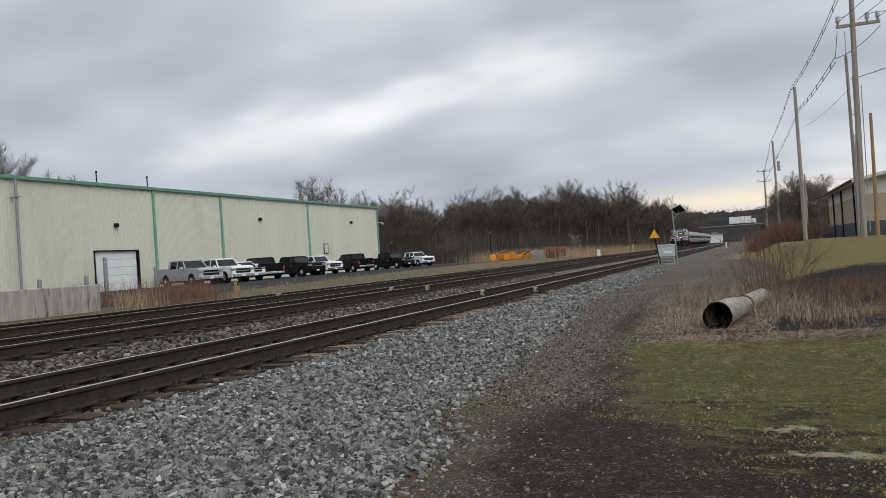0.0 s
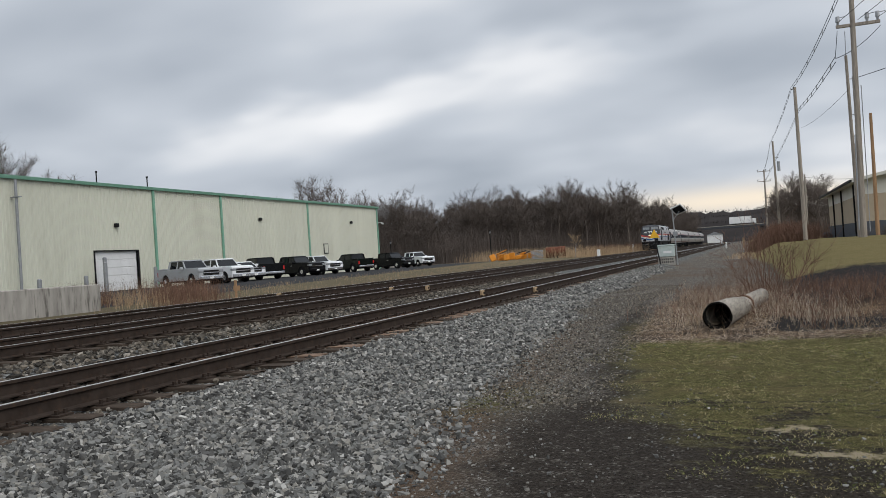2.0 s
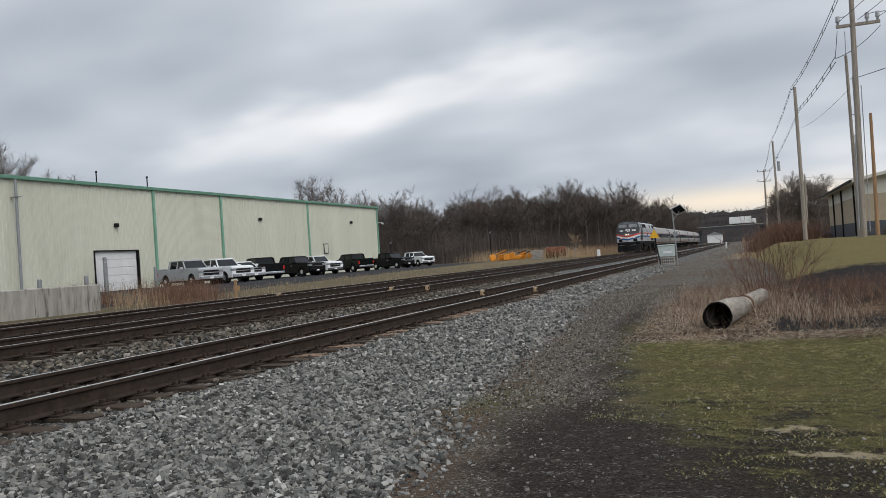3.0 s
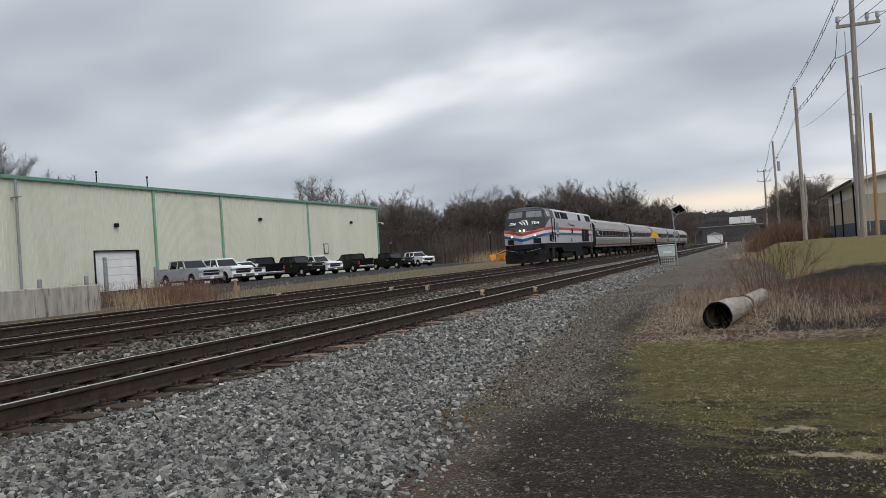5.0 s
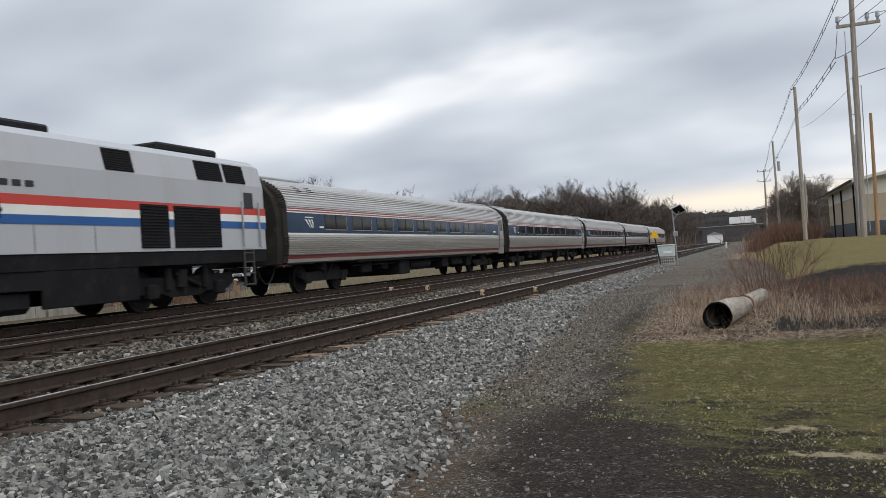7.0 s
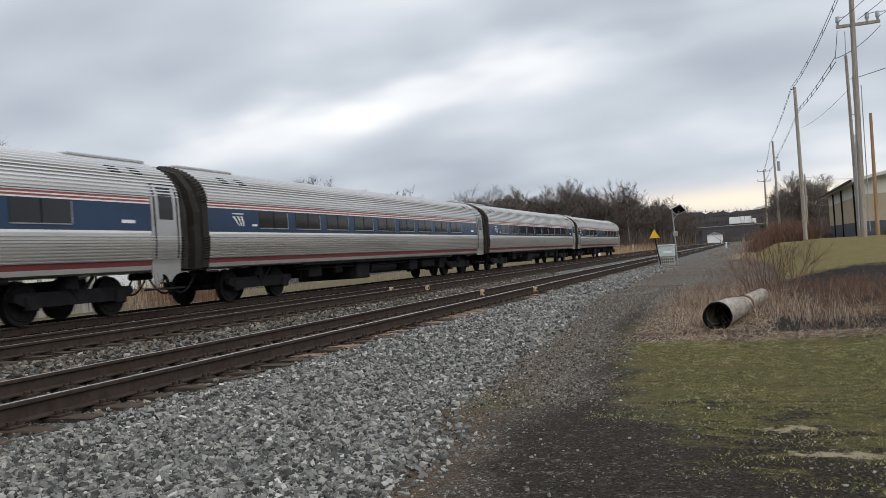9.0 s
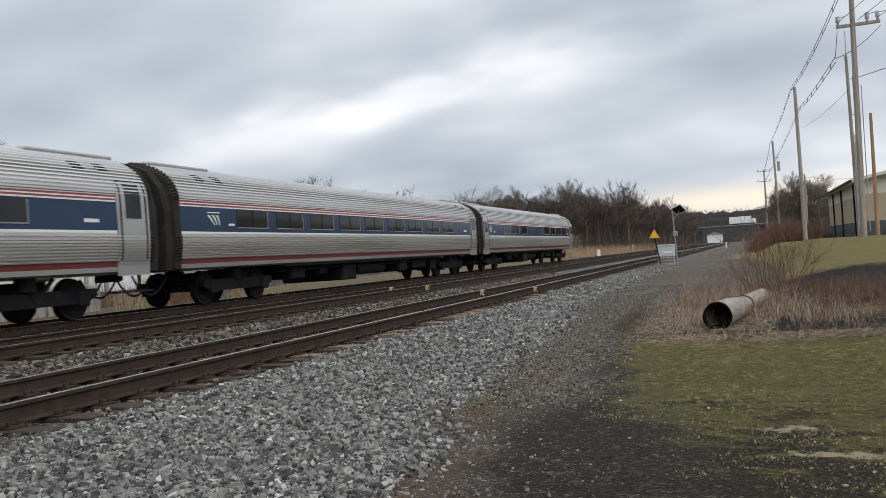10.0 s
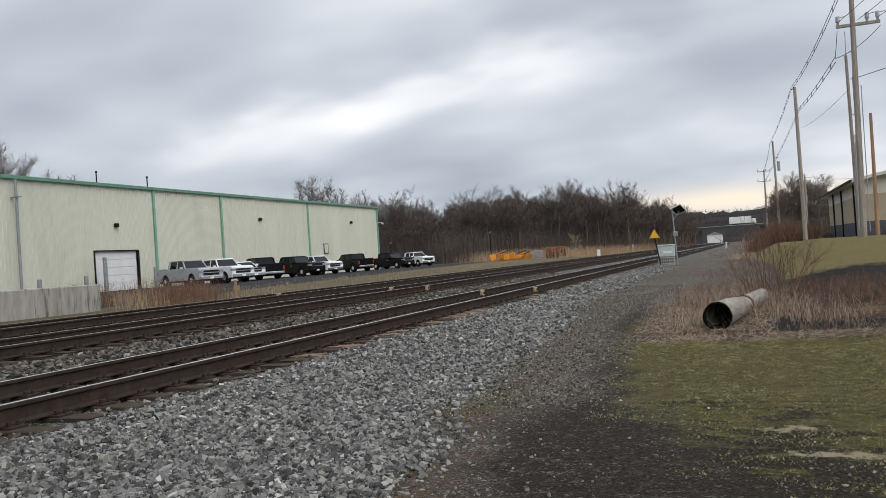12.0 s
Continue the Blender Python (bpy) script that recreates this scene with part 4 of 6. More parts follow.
    # running gear
    for c in (3.75, 22.3):
        bm = bmesh.new()
        for s in (-1, 1):
            extrude_profile(bm, [(c - 1.75, 0.52), (c - 1.4, 0.36), (c + 1.4, 0.36), (c + 1.75, 0.52), (c + 1.7, 0.68), (c - 1.7, 0.68)], *sorted((s * 1.0, s * 1.14)), axis="x")
            for dy in (-0.42, 0.42):
                tube(bm, (s * 1.18, c + dy, 0.95), (s * 1.10, c, 0.42), 0.05, 0.05, 6)
            tube(bm, (s * 1.05, c - 0.2, 0.7), (s * 1.05, c - 0.2, 1.0), 0.22, 0.22, 12)
            for dy in (-1.3, 1.3):
                box(bm, *sorted((s * 1.02, s * 1.2)), c + dy - 0.17, c + dy + 0.17, 0.3, 0.62, bevel=0.03)
        box(bm, -1.0, 1.0, c - 0.4, c + 0.4, 0.45, 0.9)
        part("bogie_frame", bm, LOCO_UNDER, co)
        for dy in (-1.3, 1.3):
            wheelset("wheelset", co, c + dy, 0.46)
    rng = random.Random(11 if kind == "cafe" else 4)
    for y0, y1, z0, x1 in ((6.6, 7.5, 0.50, 1.2), (8.6, 9.2, 0.58, 1.15), (10.1, 11.2, 0.30, 1.28), (15.4, 16.3, 0.44, 1.25), (17.0, 18.6, 0.52, 1.2), (19.2, 19.9, 0.40, 1.22)):
        part("equipment_box", bx(-x1, x1, y0, y1, z0, 0.98, bevel=0.04), LOCO_UNDER if rng.random() < 0.6 else DARK, co)
    part("air_tank", rod((0.85, 11.8, 0.68), (0.85, 14.3, 0.68), 0.24, 0.24, 16), DARK, co)
    bm = bx(-1.2, 1.2, 5.6, 20.4, 0.88, 1.0)
    for i in range(6):
        tube(bm, (1.1, 6.2 + i * 2.4, 0.9), (0.9, 6.5 + i * 2.4, 0.5), 0.03, 0.03, 6)
    tube(bm, (1.15, 5.8, 0.8), (1.15, 20.2, 0.8), 0.03, 0.03, 6)
    part("floor_frame", bm, DARK, co)
    part("coupler", rod((0, 25.3, 0.88), (0, 26.1, 0.88), 0.09, 0.09, 8), BLACK, co)
    if kind != "cafe":
        for x in (-1.0, -0.55, 0.55, 1.05):
            bm = bmesh.new()
            for i in range(8):
                t0, t1 = i / 8, (i + 1) / 8
                tube(bm, (x, 25.3 + t0 * 1.3, 0.9 - 2.0 * t0 * (1 - t0)), (x, 25.3 + t1 * 1.3, 0.9 - 2.0 * t1 * (1 - t1)), 0.028, 0.028, 6)
            part("hose", bm, BLACK, co)
    return co


LOCO = build_loco()
COACHES = [build_coach("coach")]
for i in range(3):
    COACHES.append(copy_thing(COACHES[0], pose(0, 0, 0)))
COACHES.append(build_coach("cafe"))
tagged(COACHES[-1], "fluted stainless steel cafe coach with fewer windows, last of the train")


# ---- the metal warehouse beyond the tracks ----
WX, WY0, WY1, EAVE = -47.0, 14.0, 103.8, 8.35


def ribbed(bm, y0, y1, z0, z1, x, pitch=0.305):
    """Vertical trapezoid ribs along a wall at x."""
    pts = []
    y = y0
    while y < y1 - 0.01:
        for dy, dx in ((0, 0), (pitch * 0.62, 0), (pitch * 0.70, 0.038), (pitch * 0.92, 0.038)):
            if y + dy < y1:
                pts.append((x + dx, y + dy))
        y += pitch
    pts.append((x, y1))
    a = [bm.verts.new((px, py, z0)) for px, py in pts]
    b = [bm.verts.new((px, py, z1)) for px, py in pts]
    for i in range(len(pts) - 1):
        bm.faces.new((a[i], a[i + 1], b[i + 1], b[i]))


def build_warehouse():
    wh = thing("warehouse", "long cream ribbed metal warehouse with green trim and gutters", "warehouse")
    dy0, dy1, dz = 51.2, 56.0, 3.22
    bays = [(WY0, dy0, 0.0), (dy0, dy1, dz), (dy1, 58.25, 0.0), (58.25, 67.92, 0.0), (67.92, 84.7, 0.0), (84.7, WY1, 0.0)]
    for y0, y1, z0 in bays:
        bm = bmesh.new()
        ribbed(bm, y0, y1, z0, EAVE, WX)
        box(bm, WX - 0.25, WX - 0.01, y0, y1, z0 - 0.1 if z0 == 0 else z0, EAVE)
        part("wall_panel", bm, CREAM, wh)
    part("end_wall", bx(WX - 36, WX - 0.05, WY1 - 0.2, WY1, 0.0, EAVE), CREAM, wh)
    part("end_wall", bx(WX - 36, WX - 0.05, WY0, WY0 + 0.2, 0.0, EAVE), CREAM, wh)
    part("back_wall", bx(WX - 36.2, WX - 36, WY0, WY1, 0.0, EAVE), CREAM, wh)
    bm = bmesh.new()
    extrude_profile(bm, [(WX + 0.25, EAVE + 0.05), (WX - 18, EAVE + 0.8), (WX - 36.4, EAVE + 0.05), (WX - 36.4, EAVE + 0.22), (WX - 18, EAVE + 1.0), (WX + 0.25, EAVE + 0.22)], WY0 - 0.3, WY1 + 0.3)
    part("roof", bm, GREEN, wh)
    bm = bmesh.new()
    extrude_profile(bm, [(WX + 0.05, EAVE - 0.02), (WX + 0.26, EAVE - 0.02), (WX + 0.32, EAVE + 0.2), (WX + 0.05, EAVE + 0.2)], WY0 - 0.3, WY1 + 0.32)
    part("gutter", bm, GREEN, wh, "pale green metal gutter")
    for y in (58.25, 67.92, 84.7, WY1 - 0.08):
        part("downspout", bx(WX + 0.04, WX + 0.17, y - 0.11, y + 0.11, 0.2, EAVE), GREEN, wh)
    bm = bmesh.new()
    for a in ((dy0 - 0.12, dy0, 0.0, dz + 0.1), (dy1, dy1 + 0.16, 0.0, dz + 0.1)):
        box(bm, WX - 0.2, WX + 0.06, a[0], a[1], a[2], a[3])
    box(bm, WX - 0.2, WX + 0.06, dy0, dy1, dz, dz + 0.1)
    part("door_frame", bm, DARK, wh)
    door = part("sectional_door", bx(WX - 0.22, WX - 0.16, dy0, dy1, 0.05, dz), WHITE, wh, "closed white sectional overhead door")
    for i in range(5):
        part("door_panel", bx(WX - 0.16, WX - 0.13, dy0 + 0.02, dy1 - 0.02, 0.08 + i * 0.63, 0.67 + i * 0.63, bevel=0.01), WHITE, door)
    for y, z in ((53.6, 5.2), (74.6, 6.15), (95.6, 6.2)):
        bm = bx(WX + 0.03, WX + 0.3, y - 0.2, y + 0.2, z - 0.08, z + 0.24, bevel=0.05)
        part("wall_lamp", bm, DARK, wh)
    sg = part("notice_frame", bx(WX + 0.03, WX + 0.09, 88.1, 89.2, 2.45, 3.65), DARK, wh)
    part("notice", bx(WX + 0.09, WX + 0.10, 88.2, 89.1, 2.55, 3.55), CREAM, sg)
    bm = bx(WX + 0.0, WX + 0.7, WY1 - 0.1, WY1 + 0.0, 6.35, 6.42)
    tube(bm, (WX + 0.7, WY1, 6.3), (WX + 0.95, WY1, 6.2), 0.12, 0.12, 10)
    part("camera_bracket", bm, WHITE, wh)
    for y, x in ((54.1, -49), (60.2, -49)):
        bm = rod((x, y, EAVE), (x, y, EAVE + 1.45), 0.05, 0.05, 8)
        tube(bm, (x, y, EAVE + 1.35), (x, y, EAVE + 1.5), 0.09, 0.09, 8)
        part("vent_pipe", bm, DARK, wh)
    bm = rod((WX + 0.5, 43.7, 0.0), (WX + 0.5, 43.7, EAVE - 0.1), 0.10, 0.10, 10)
    box(bm, WX + 0.05, WX + 0.9, 43.6, 43.8, 7.0, 7.08)
    part("conduit_riser", bm, GALV, wh)
    for y, h, x in ((43.3, 1.2, -44.5), (47.5, 1.25, -44.5), (56.6, 1.7, -45.8), (51.0, 2.6, -45.9), (50.7, 2.2, -45.6)):
        bo = thing("bollard", "grey steel bollard beside the overhead door", "bollard", pose(x, y, 0.08), "yard bollards")
        part("post", rod((0, 0, -0.2), (0, 0, h), 0.15, 0.15, 12), GALV, bo)
        part("cap", rod((0, 0, h), (0, 0, h + 0.06), 0.15, 0.08, 12), GALV, bo)


build_warehouse()


def build_retaining_wall():
    w = thing("retaining_wall", "stained grey concrete dock wall beside the tracks", "wall", kind="structure")
    bm = bx(-22.45, -22.0, -12, 24.15, -0.8, 0.755, bevel=0.03)
    part("wall", bm, CONCRETE, w)
    part("end_return", bx(-30, -22.45, 23.7, 24.15, -0.8, 0.75, bevel=0.03), CONCRETE, w)
    for y in (4, 9, 14, 19):
        part("joint", bx(-22.0, -21.992, y - 0.012, y + 0.012, -0.6, 0.74), DARK, w)


build_retaining_wall()


# ---- office building on the rise ----
TAN = worn("tan cladding", (0.36, 0.30, 0.22), 0.7, 0, 0.06, 0.6, (0.22, 0.18, 0.14), 0.3, 30, 0.03)
OFFWHITE = worn("off-white cladding", (0.52, 0.51, 0.46), 0.7, 0, 0.05, 0.6, (0.3, 0.28, 0.25), 0.3, 30, 0.03)
SLATE = worn("dark blue-grey masonry", (0.075, 0.082, 0.095), 0.85, 0, 0.15, 1.5, (0.12, 0.11, 0.1), 0.4, 20, 0.2)


def build_office():
    b = thing("office_building", "tan and off-white metal building with dark masonry base", "building", pose(8.9, 75.4, 0.0))
    for z0, z1, mat, nm in ((-0.3, 1.55, SLATE, "base_wall"), (1.55, 3.75, TAN, "middle_wall"), (3.75, 4.95, OFFWHITE, "upper_wall")):
        o = 0.05 if nm == "base_wall" else 0.0
        part(nm, bx(-o, 0.25, -o, 28.5, z0, z1), mat, b)
        part(nm, bx(0.26, 25.74, -o, 0.25, z0, z1), mat, b)
        part(nm, bx(25.75, 26 + o, 0, 28.5, z0, z1), mat, b)
        part(nm, bx(0.26, 25.74, 28.25, 28.5 + o, z0, z1), mat, b)
    part("gable", extrude_profile(bmesh.new(), [(0, 4.95), (26, 4.95), (13, 7.3)], 0.02, 0.25), OFFWHITE, b)
    bm = extrude_profile(bmesh.new(), [(-0.7, 4.75), (13, 7.3), (26.7, 4.75), (26.7, 5.0), (13, 7.6), (-0.7, 5.0)], -0.7, 29.2)
    part("roof", bm, OFFWHITE, b, "pale metal roof with wide eaves")
    part("gutter", bx(-0.85, -0.68, -0.7, 29.2, 4.80, 4.98), DARK, b)
    for y in (4.0, 14.0, 22.0):
        part("downspout", bx(-0.16, -0.03, y, y + 0.18, 0.0, 4.8), DARK, b)
    part("shrub_bed", bx(-0.9, -0.2, 25, 28, -0.2, 0.9, bevel=0.2), SLATE, b, "dark utility cabinet against the wall")
    rng = random.Random(3)
    for i in range(7):
        x = rng.uniform(0.8, 8)
        bush("evergreen_bush", "dark bare clipped bush against the building", 8.0 + x, 75.4 - rng.uniform(0.6, 1.0), 0.9, 90, BARK, i)


def bush(name, label, x, y, h, stems, mat, seed, spread=0.5, group=""):
    """A clump of thin forked stems."""
    rng = random.Random(seed * 7 + 1)
    vs, fs = [], []

    def stick(p, q, r):
        d = (q - p).normalized()
        a = d.orthogonal().normalized() * r
        c = d.cross(a)
        b = len(vs)
        for o in (a, -0.5 * a + 0.87 * c, -0.5 * a - 0.87 * c):
            vs.append(p + o)
        for o in (a, -0.5 * a + 0.87 * c, -0.5 * a - 0.87 * c):
            vs.append(q + o * 0.5)
        for i in range(3):
            k = (i + 1) % 3
            fs.append((b + i, b + k, b + 3 + k, b + 3 + i))
    for _ in range(stems):
        p = Vector((rng.gauss(0, spread * 0.4), rng.gauss(0, spread * 0.4), -0.05))
        d = Vector((rng.gauss(0, 0.35), rng.gauss(0, 0.35), 1)).normalized()
        L = h * rng.uniform(0.45, 1.0)
        for k in range(3):
            q = p + d * L / 3
            stick(p, q, 0.0045 * h * (1 - k * 0.25) + 0.002)
            if k:
                for _ in range(2):
                    e = (d + Vector((rng.gauss(0, 0.5), rng.gauss(0, 0.5), rng.gauss(0.1, 0.3)))).normalized()
                    stick(q, q + e * L * rng.uniform(0.15, 0.35), 0.002 * h + 0.001)
            p = q
            d = (d + Vector((rng.gauss(0, 0.16), rng.gauss(0, 0.16), 0.05))).normalized()
    ob = new(name, raw(name, vs, fs, mat))
    ob.location = (x, y, height(x, y))
    return tagged(ob, label, "bush", group, kind="")


build_office()

# ---- parked vehicles ----
PAINTS = {"silver": (0.36, 0.37, 0.38), "white": (0.74, 0.75, 0.76), "black": (0.004, 0.004, 0.005), "charcoal": (0.004, 0.0045, 0.005), "green": (0.004, 0.007, 0.006)}
PAINT = {}
for key, col in PAINTS.items():
    PAINT[key] = worn(key + " car paint", col, 0.25, 0.0, 0.05, 0.8, tuple(min(1, c * 0.6 + 0.01) for c in col), 0.15, 30, 0.01)
    PAINT[key].node_tree.nodes["Principled BSDF"].inputs["Coat Weight"].default_value = 0.05
    PAINT[key].node_tree.nodes["Principled BSDF"].inputs["Specular IOR Level"].default_value = 0.3 if col[0] > 0.1 else 0.14
CHROME = worn("chrome", (0.6, 0.6, 0.62), 0.2, 0.95, 0.05)
TAIL = worn("red tail lens", (0.45, 0.02, 0.02), 0.25)
CARGLASS = glass_mat("car glass", (0.010, 0.012, 0.014), 0.04)
CARGLASS.node_tree.nodes["Principled BSDF"].inputs["Specular IOR Level"].default_value = 0.3


def taper_box(bm, x0, x1, y0, y1, z0, z1, fx0=0.0, fx1=0.0, fy=0.0):
    """A box whose top is drawn in at the front (fx1), rear (fx0) and sides (fy)."""
    lo = [bm.verts.new(p) for p in ((x0, y0, z0), (x1, y0, z0), (x1, y1, z0), (x0, y1, z0))]
    hi = [bm.verts.new(p) for p in ((x0 + fx0, y0 + fy, z1), (x1 - fx1, y0 + fy, z1), (x1 - fx1, y1 - fy, z1), (x0 + fx0, y1 - fy, z1))]
    bm.faces.new(lo[::-1]), bm.faces.new(hi)
    for i in range(4):
        k = (i + 1) % 4
        bm.faces.new((lo[i], lo[k], hi[k], hi[i]))
    bmesh.ops.bevel(bm, geom=list({e for v in lo + hi for e in v.link_edges}), offset=0.045, segments=2, affect="EDGES")
    return bm


def build_pickup(paint, label, m, pickup=True):
    """Length along x, front at +x, wheels on the ground at z = 0."""
    v = thing("pickup_truck" if pickup else "car", label, "pickup truck" if pickup else "car", m, "vehicles parked by the warehouse")
    P = PAINT[paint]
    L, W = (2.9, 1.0) if pickup else (2.25, 0.9)
    top = 1.94 if pickup else 1.66
    bm = bmesh.new()
    arch = []
    for cx in (-L * 0.62, L * 0.62):
        arch.append([(cx + 0.52 * math.cos(a), 0.42 + 0.52 * math.sin(a)) for a in [math.pi - i * math.pi / 8 for i in range(9)]])
    hood, bed = (1.28, 1.32) if pickup else (1.06, 1.14)
    outline = [(-L, 0.50)] + arch[0] + arch[1] + [(L - 0.02, 0.42), (L, 0.80), (L - 0.05, hood - 0.10), (L - 0.22, hood - 0.02), (L * 0.42, hood + 0.05), (-L, bed)]
    extrude_profile(bm, outline, -W, W)
    bmesh.ops.bevel(bm, geom=[e for e in bm.edges if abs(e.verts[0].co.y - e.verts[1].co.y) < 0.01 and min(v.co.z for v in e.verts) > 1.0], offset=0.05, segments=2, affect="EDGES")
    part("body", bm, P, v)
    c0, c1 = (-1.5, 1.12) if pickup else (-1.9, 0.9)
    fr = 0.16 if pickup else 0.5
    part("glasshouse", taper_box(bmesh.new(), c0 + 0.03, c1 - 0.02, -W + 0.04, W - 0.04, 1.12, top - 0.03, fr, 0.66, 0.19), CARGLASS, v)
    part("roof", taper_box(bmesh.new(), c0 + fr * 0.85, c1 - 0.56, -W + 0.16, W - 0.16, top - 0.10, top, 0.03, 0.10, 0.04), P, v)
    for s in (-1, 1):
        for xb, xt, wd in ((c1 - 0.02, c1 - 0.65, 0.10), (-0.15, -0.18, 0.10), (c0 + 0.26, c0 + 0.34, 0.28)):
            bm = bmesh.new()
            q = [bm.verts.new(p) for p in ((xb - wd, s * (W - 0.012), 1.16), (xb, s * (W - 0.012), 1.16), (xt, s * (W - 0.20), top - 0.06), (xt - wd, s * (W - 0.20), top - 0.06))]
            r = [bm.verts.new(x.co - Vector((0, s * 0.06, 0))) for x in q]
            bm.faces.new(q), bm.faces.new(r)
            for i in range(4):
                bm.faces.new((q[i], q[(i + 1) % 4], r[(i + 1) % 4], r[i]))
            bmesh.ops.recalc_face_normals(bm, faces=bm.faces[:])
            part("pillar", bm, P, v)
    for s in (-1, 1):
        part("mirror", bx(c1 - 0.5, c1 - 0.3, *sorted((s * W, s * (W + 0.24))), 1.22, 1.42, bevel=0.04), P, v)
        part("door_handle", bx(0.25, 0.45, *sorted((s * W, s * (W + 0.03))), 1.02, 1.06), CHROME, v)
        part("headlight", bx(L - 0.25, L + 0.012, *sorted((s * (W - 0.42), s * (W + 0.008))), 0.92, 1.10, bevel=0.02), GALV, v)
        part("tail_light", bx(-L - 0.012, -L + 0.1, *sorted((s * (W - 0.16), s * (W + 0.01))), 0.78, 1.14, bevel=0.02), TAIL, v)
        for cx in (-L * 0.62, L * 0.62):
            wh = part("wheel", rod((cx, s * (W - 0.26), 0.41), (cx, s * (W + 0.01), 0.41), 0.41, 0.41, 24), BLACK, v)
            part("rim", rod((cx, s * (W + 0.0), 0.41), (cx, s * (W + 0.022), 0.41), 0.23, 0.17, 20), CHROME, wh)
    part("grille", bx(L - 0.06, L + 0.018, -W + 0.34, W - 0.34, 0.72, 1.08, bevel=0.02), BLACK, v)
    part("grille_bar", bx(L, L + 0.032, -W + 0.30, W - 0.30, 0.88, 0.94), CHROME, v)
    part("front_bumper", bx(L - 0.1, L + 0.07, -W + 0.03, W - 0.03, 0.42, 0.68, bevel=0.04), CHROME if paint in ("silver", "white") else P, v)
    part("rear_bumper", bx(-L - 0.12, -L + 0.05, -W + 0.05, W - 0.05, 0.46, 0.66, bevel=0.04), CHROME if pickup else P, v)
    part("plate", bx(L + 0.07, L + 0.078, -0.16, 0.16, 0.46, 0.60), WHITE, v)
    if pickup:
        part("bed_liner", bx(-L + 0.08, -1.55, -W + 0.08, W - 0.08, 1.322, 1.335), BLACK, v)
        for s in (-1, 1):
            part("bed_rail", bx(-L, -1.52, *sorted((s * W, s * (W - 0.09))), 1.30, 1.39, bevel=0.02), P, v)
        part("tailgate", bx(-L - 0.004, -L + 0.08, -W + 0.1, W - 0.1, 0.72, 1.35, bevel=0.02), P, v)
    part("underbody", bx(-L + 0.2, L - 0.2, -W + 0.06, W - 0.06, 0.30, 0.98), BLACK, v)
    return v


for paint, label, x, y, th, pk in (
        ("silver", "silver crew cab pickup truck parked by the warehouse", -39.3, 52.4, -22, True),
        ("white", "white crew cab pickup truck parked by the warehouse", -39.1, 56.2, -22, True),
        ("white", "small white car parked between pickup trucks", -40.5, 61.3, -30, False),
        ("charcoal", "black pickup truck parked tail outwards", -40.8, 64.1, 150, True),
        ("black", "black crew cab pickup truck parked nose outwards", -40.4, 70.2, -20, True),
        ("white", "white pickup truck half hidden behind a black truck", -41.4, 75.9, -22, True),
        ("green", "dark green pickup truck parked tail outwards", -40.4, 81.6, 152, True),
        ("charcoal", "black pickup truck parked nose outwards", -40.7, 93.5, -22, True),
        ("white", "tall white pickup truck at the row's end", -41.7, 104.0, -34, True)):
    build_pickup(paint, label, pose(x, y, height(x, y) + 0.012, 0, 0, th), pk)


# ---- utility poles and wires ----
def build_pole(x, y, h, r, label, mat=POLE, arms=(), lean=0.0, stuff=()):
    z = height(x, y)
    p = thing("utility_pole", label, "utility pole", pose(x, y, z), "utility poles along the line")
    part("shaft", rod((0, 0, -0.3), (lean, 0, h), r, r * 0.68, 14), mat, p)
    for za, a, b in arms:
        arm = part("crossarm", bx(a, b, -0.06, 0.06, za - 0.06, za + 0.06), POLE, p)
        for xx in (a + 0.08, (a + b) / 2 + 0.35, b - 0.08):
            bm = rod((xx, 0, za + 0.06), (xx, 0, za + 0.2), 0.05, 0.06, 10)
            tube(bm, (xx, 0, za + 0.2), (xx, 0, za + 0.42), 0.09, 0.07, 10)
            tube(bm, (xx, 0, za + 0.36), (xx + 0.3, 0, za + 0.40), 0.018, 0.018, 6)
            part("insulator", bm, GALV, p)
    for a, b, rr in stuff:
        part("conduit", rod(a, b, rr, rr, 6), GALV, p)
    return p


build_pole(4.50, 38.2, 12.6, 0.13, "weathered timber utility pole with a crossarm and cables", arms=((8.72, -0.46, 1.18),), lean=0.24,
           stuff=(((0.24, -0.1, 0.2), (0.30, -0.1, 6.2), 0.02), ((-0.16, -0.12, 0.3), (-0.06, -0.12, 4.2), 0.03)))
build_pole(4.42, 38.75, 7.6, 0.085, "slim grey pole with an antenna beside a taller pole", lean=-0.03, stuff=(((-0.03, 0, 7.5), (0.0, 0, 8.6), 0.016), ((0.17, 0, 5.0), (0.17, 0, 6.7), 0.035), ((0, 0, 5.1), (0.17, 0, 5.1), 0.02), ((0, 0, 6.6), (0.17, 0, 6.6), 0.02)))
build_pole(5.98, 45.5, 5.95, 0.10, "short brown treated timber pole near the building", POLE_NEW, lean=0.07)
build_pole(4.52, 75, 12.75, 0.18, "tall grey timber utility pole carrying bundled cables", stuff=(((-0.3, 0, 12.62), (0.1, 0, 12.62), 0.04), ((0, 0, 10.95), (0.3, 0, 10.95), 0.03)))
build_pole(4.72, 135, 14.9, 0.2, "timber utility pole with a grey transformer can", lean=-0.16, stuff=(((0.45, 0, 10.4), (0.45, 0, 11.8), 0.24), ((0, 0, 12.4), (0.5, 0, 12.4), 0.06)))
build_pole(3.85, 175, 13.8, 0.2, "far utility pole with two crossarms", arms=((13.45, -1.15, 1.3), (11.5, -1.2, 1.2)), lean=0.12)
build_pole(7.55, 120, 8.5, 0.15, "far timber pole beside the building", lean=0.1)


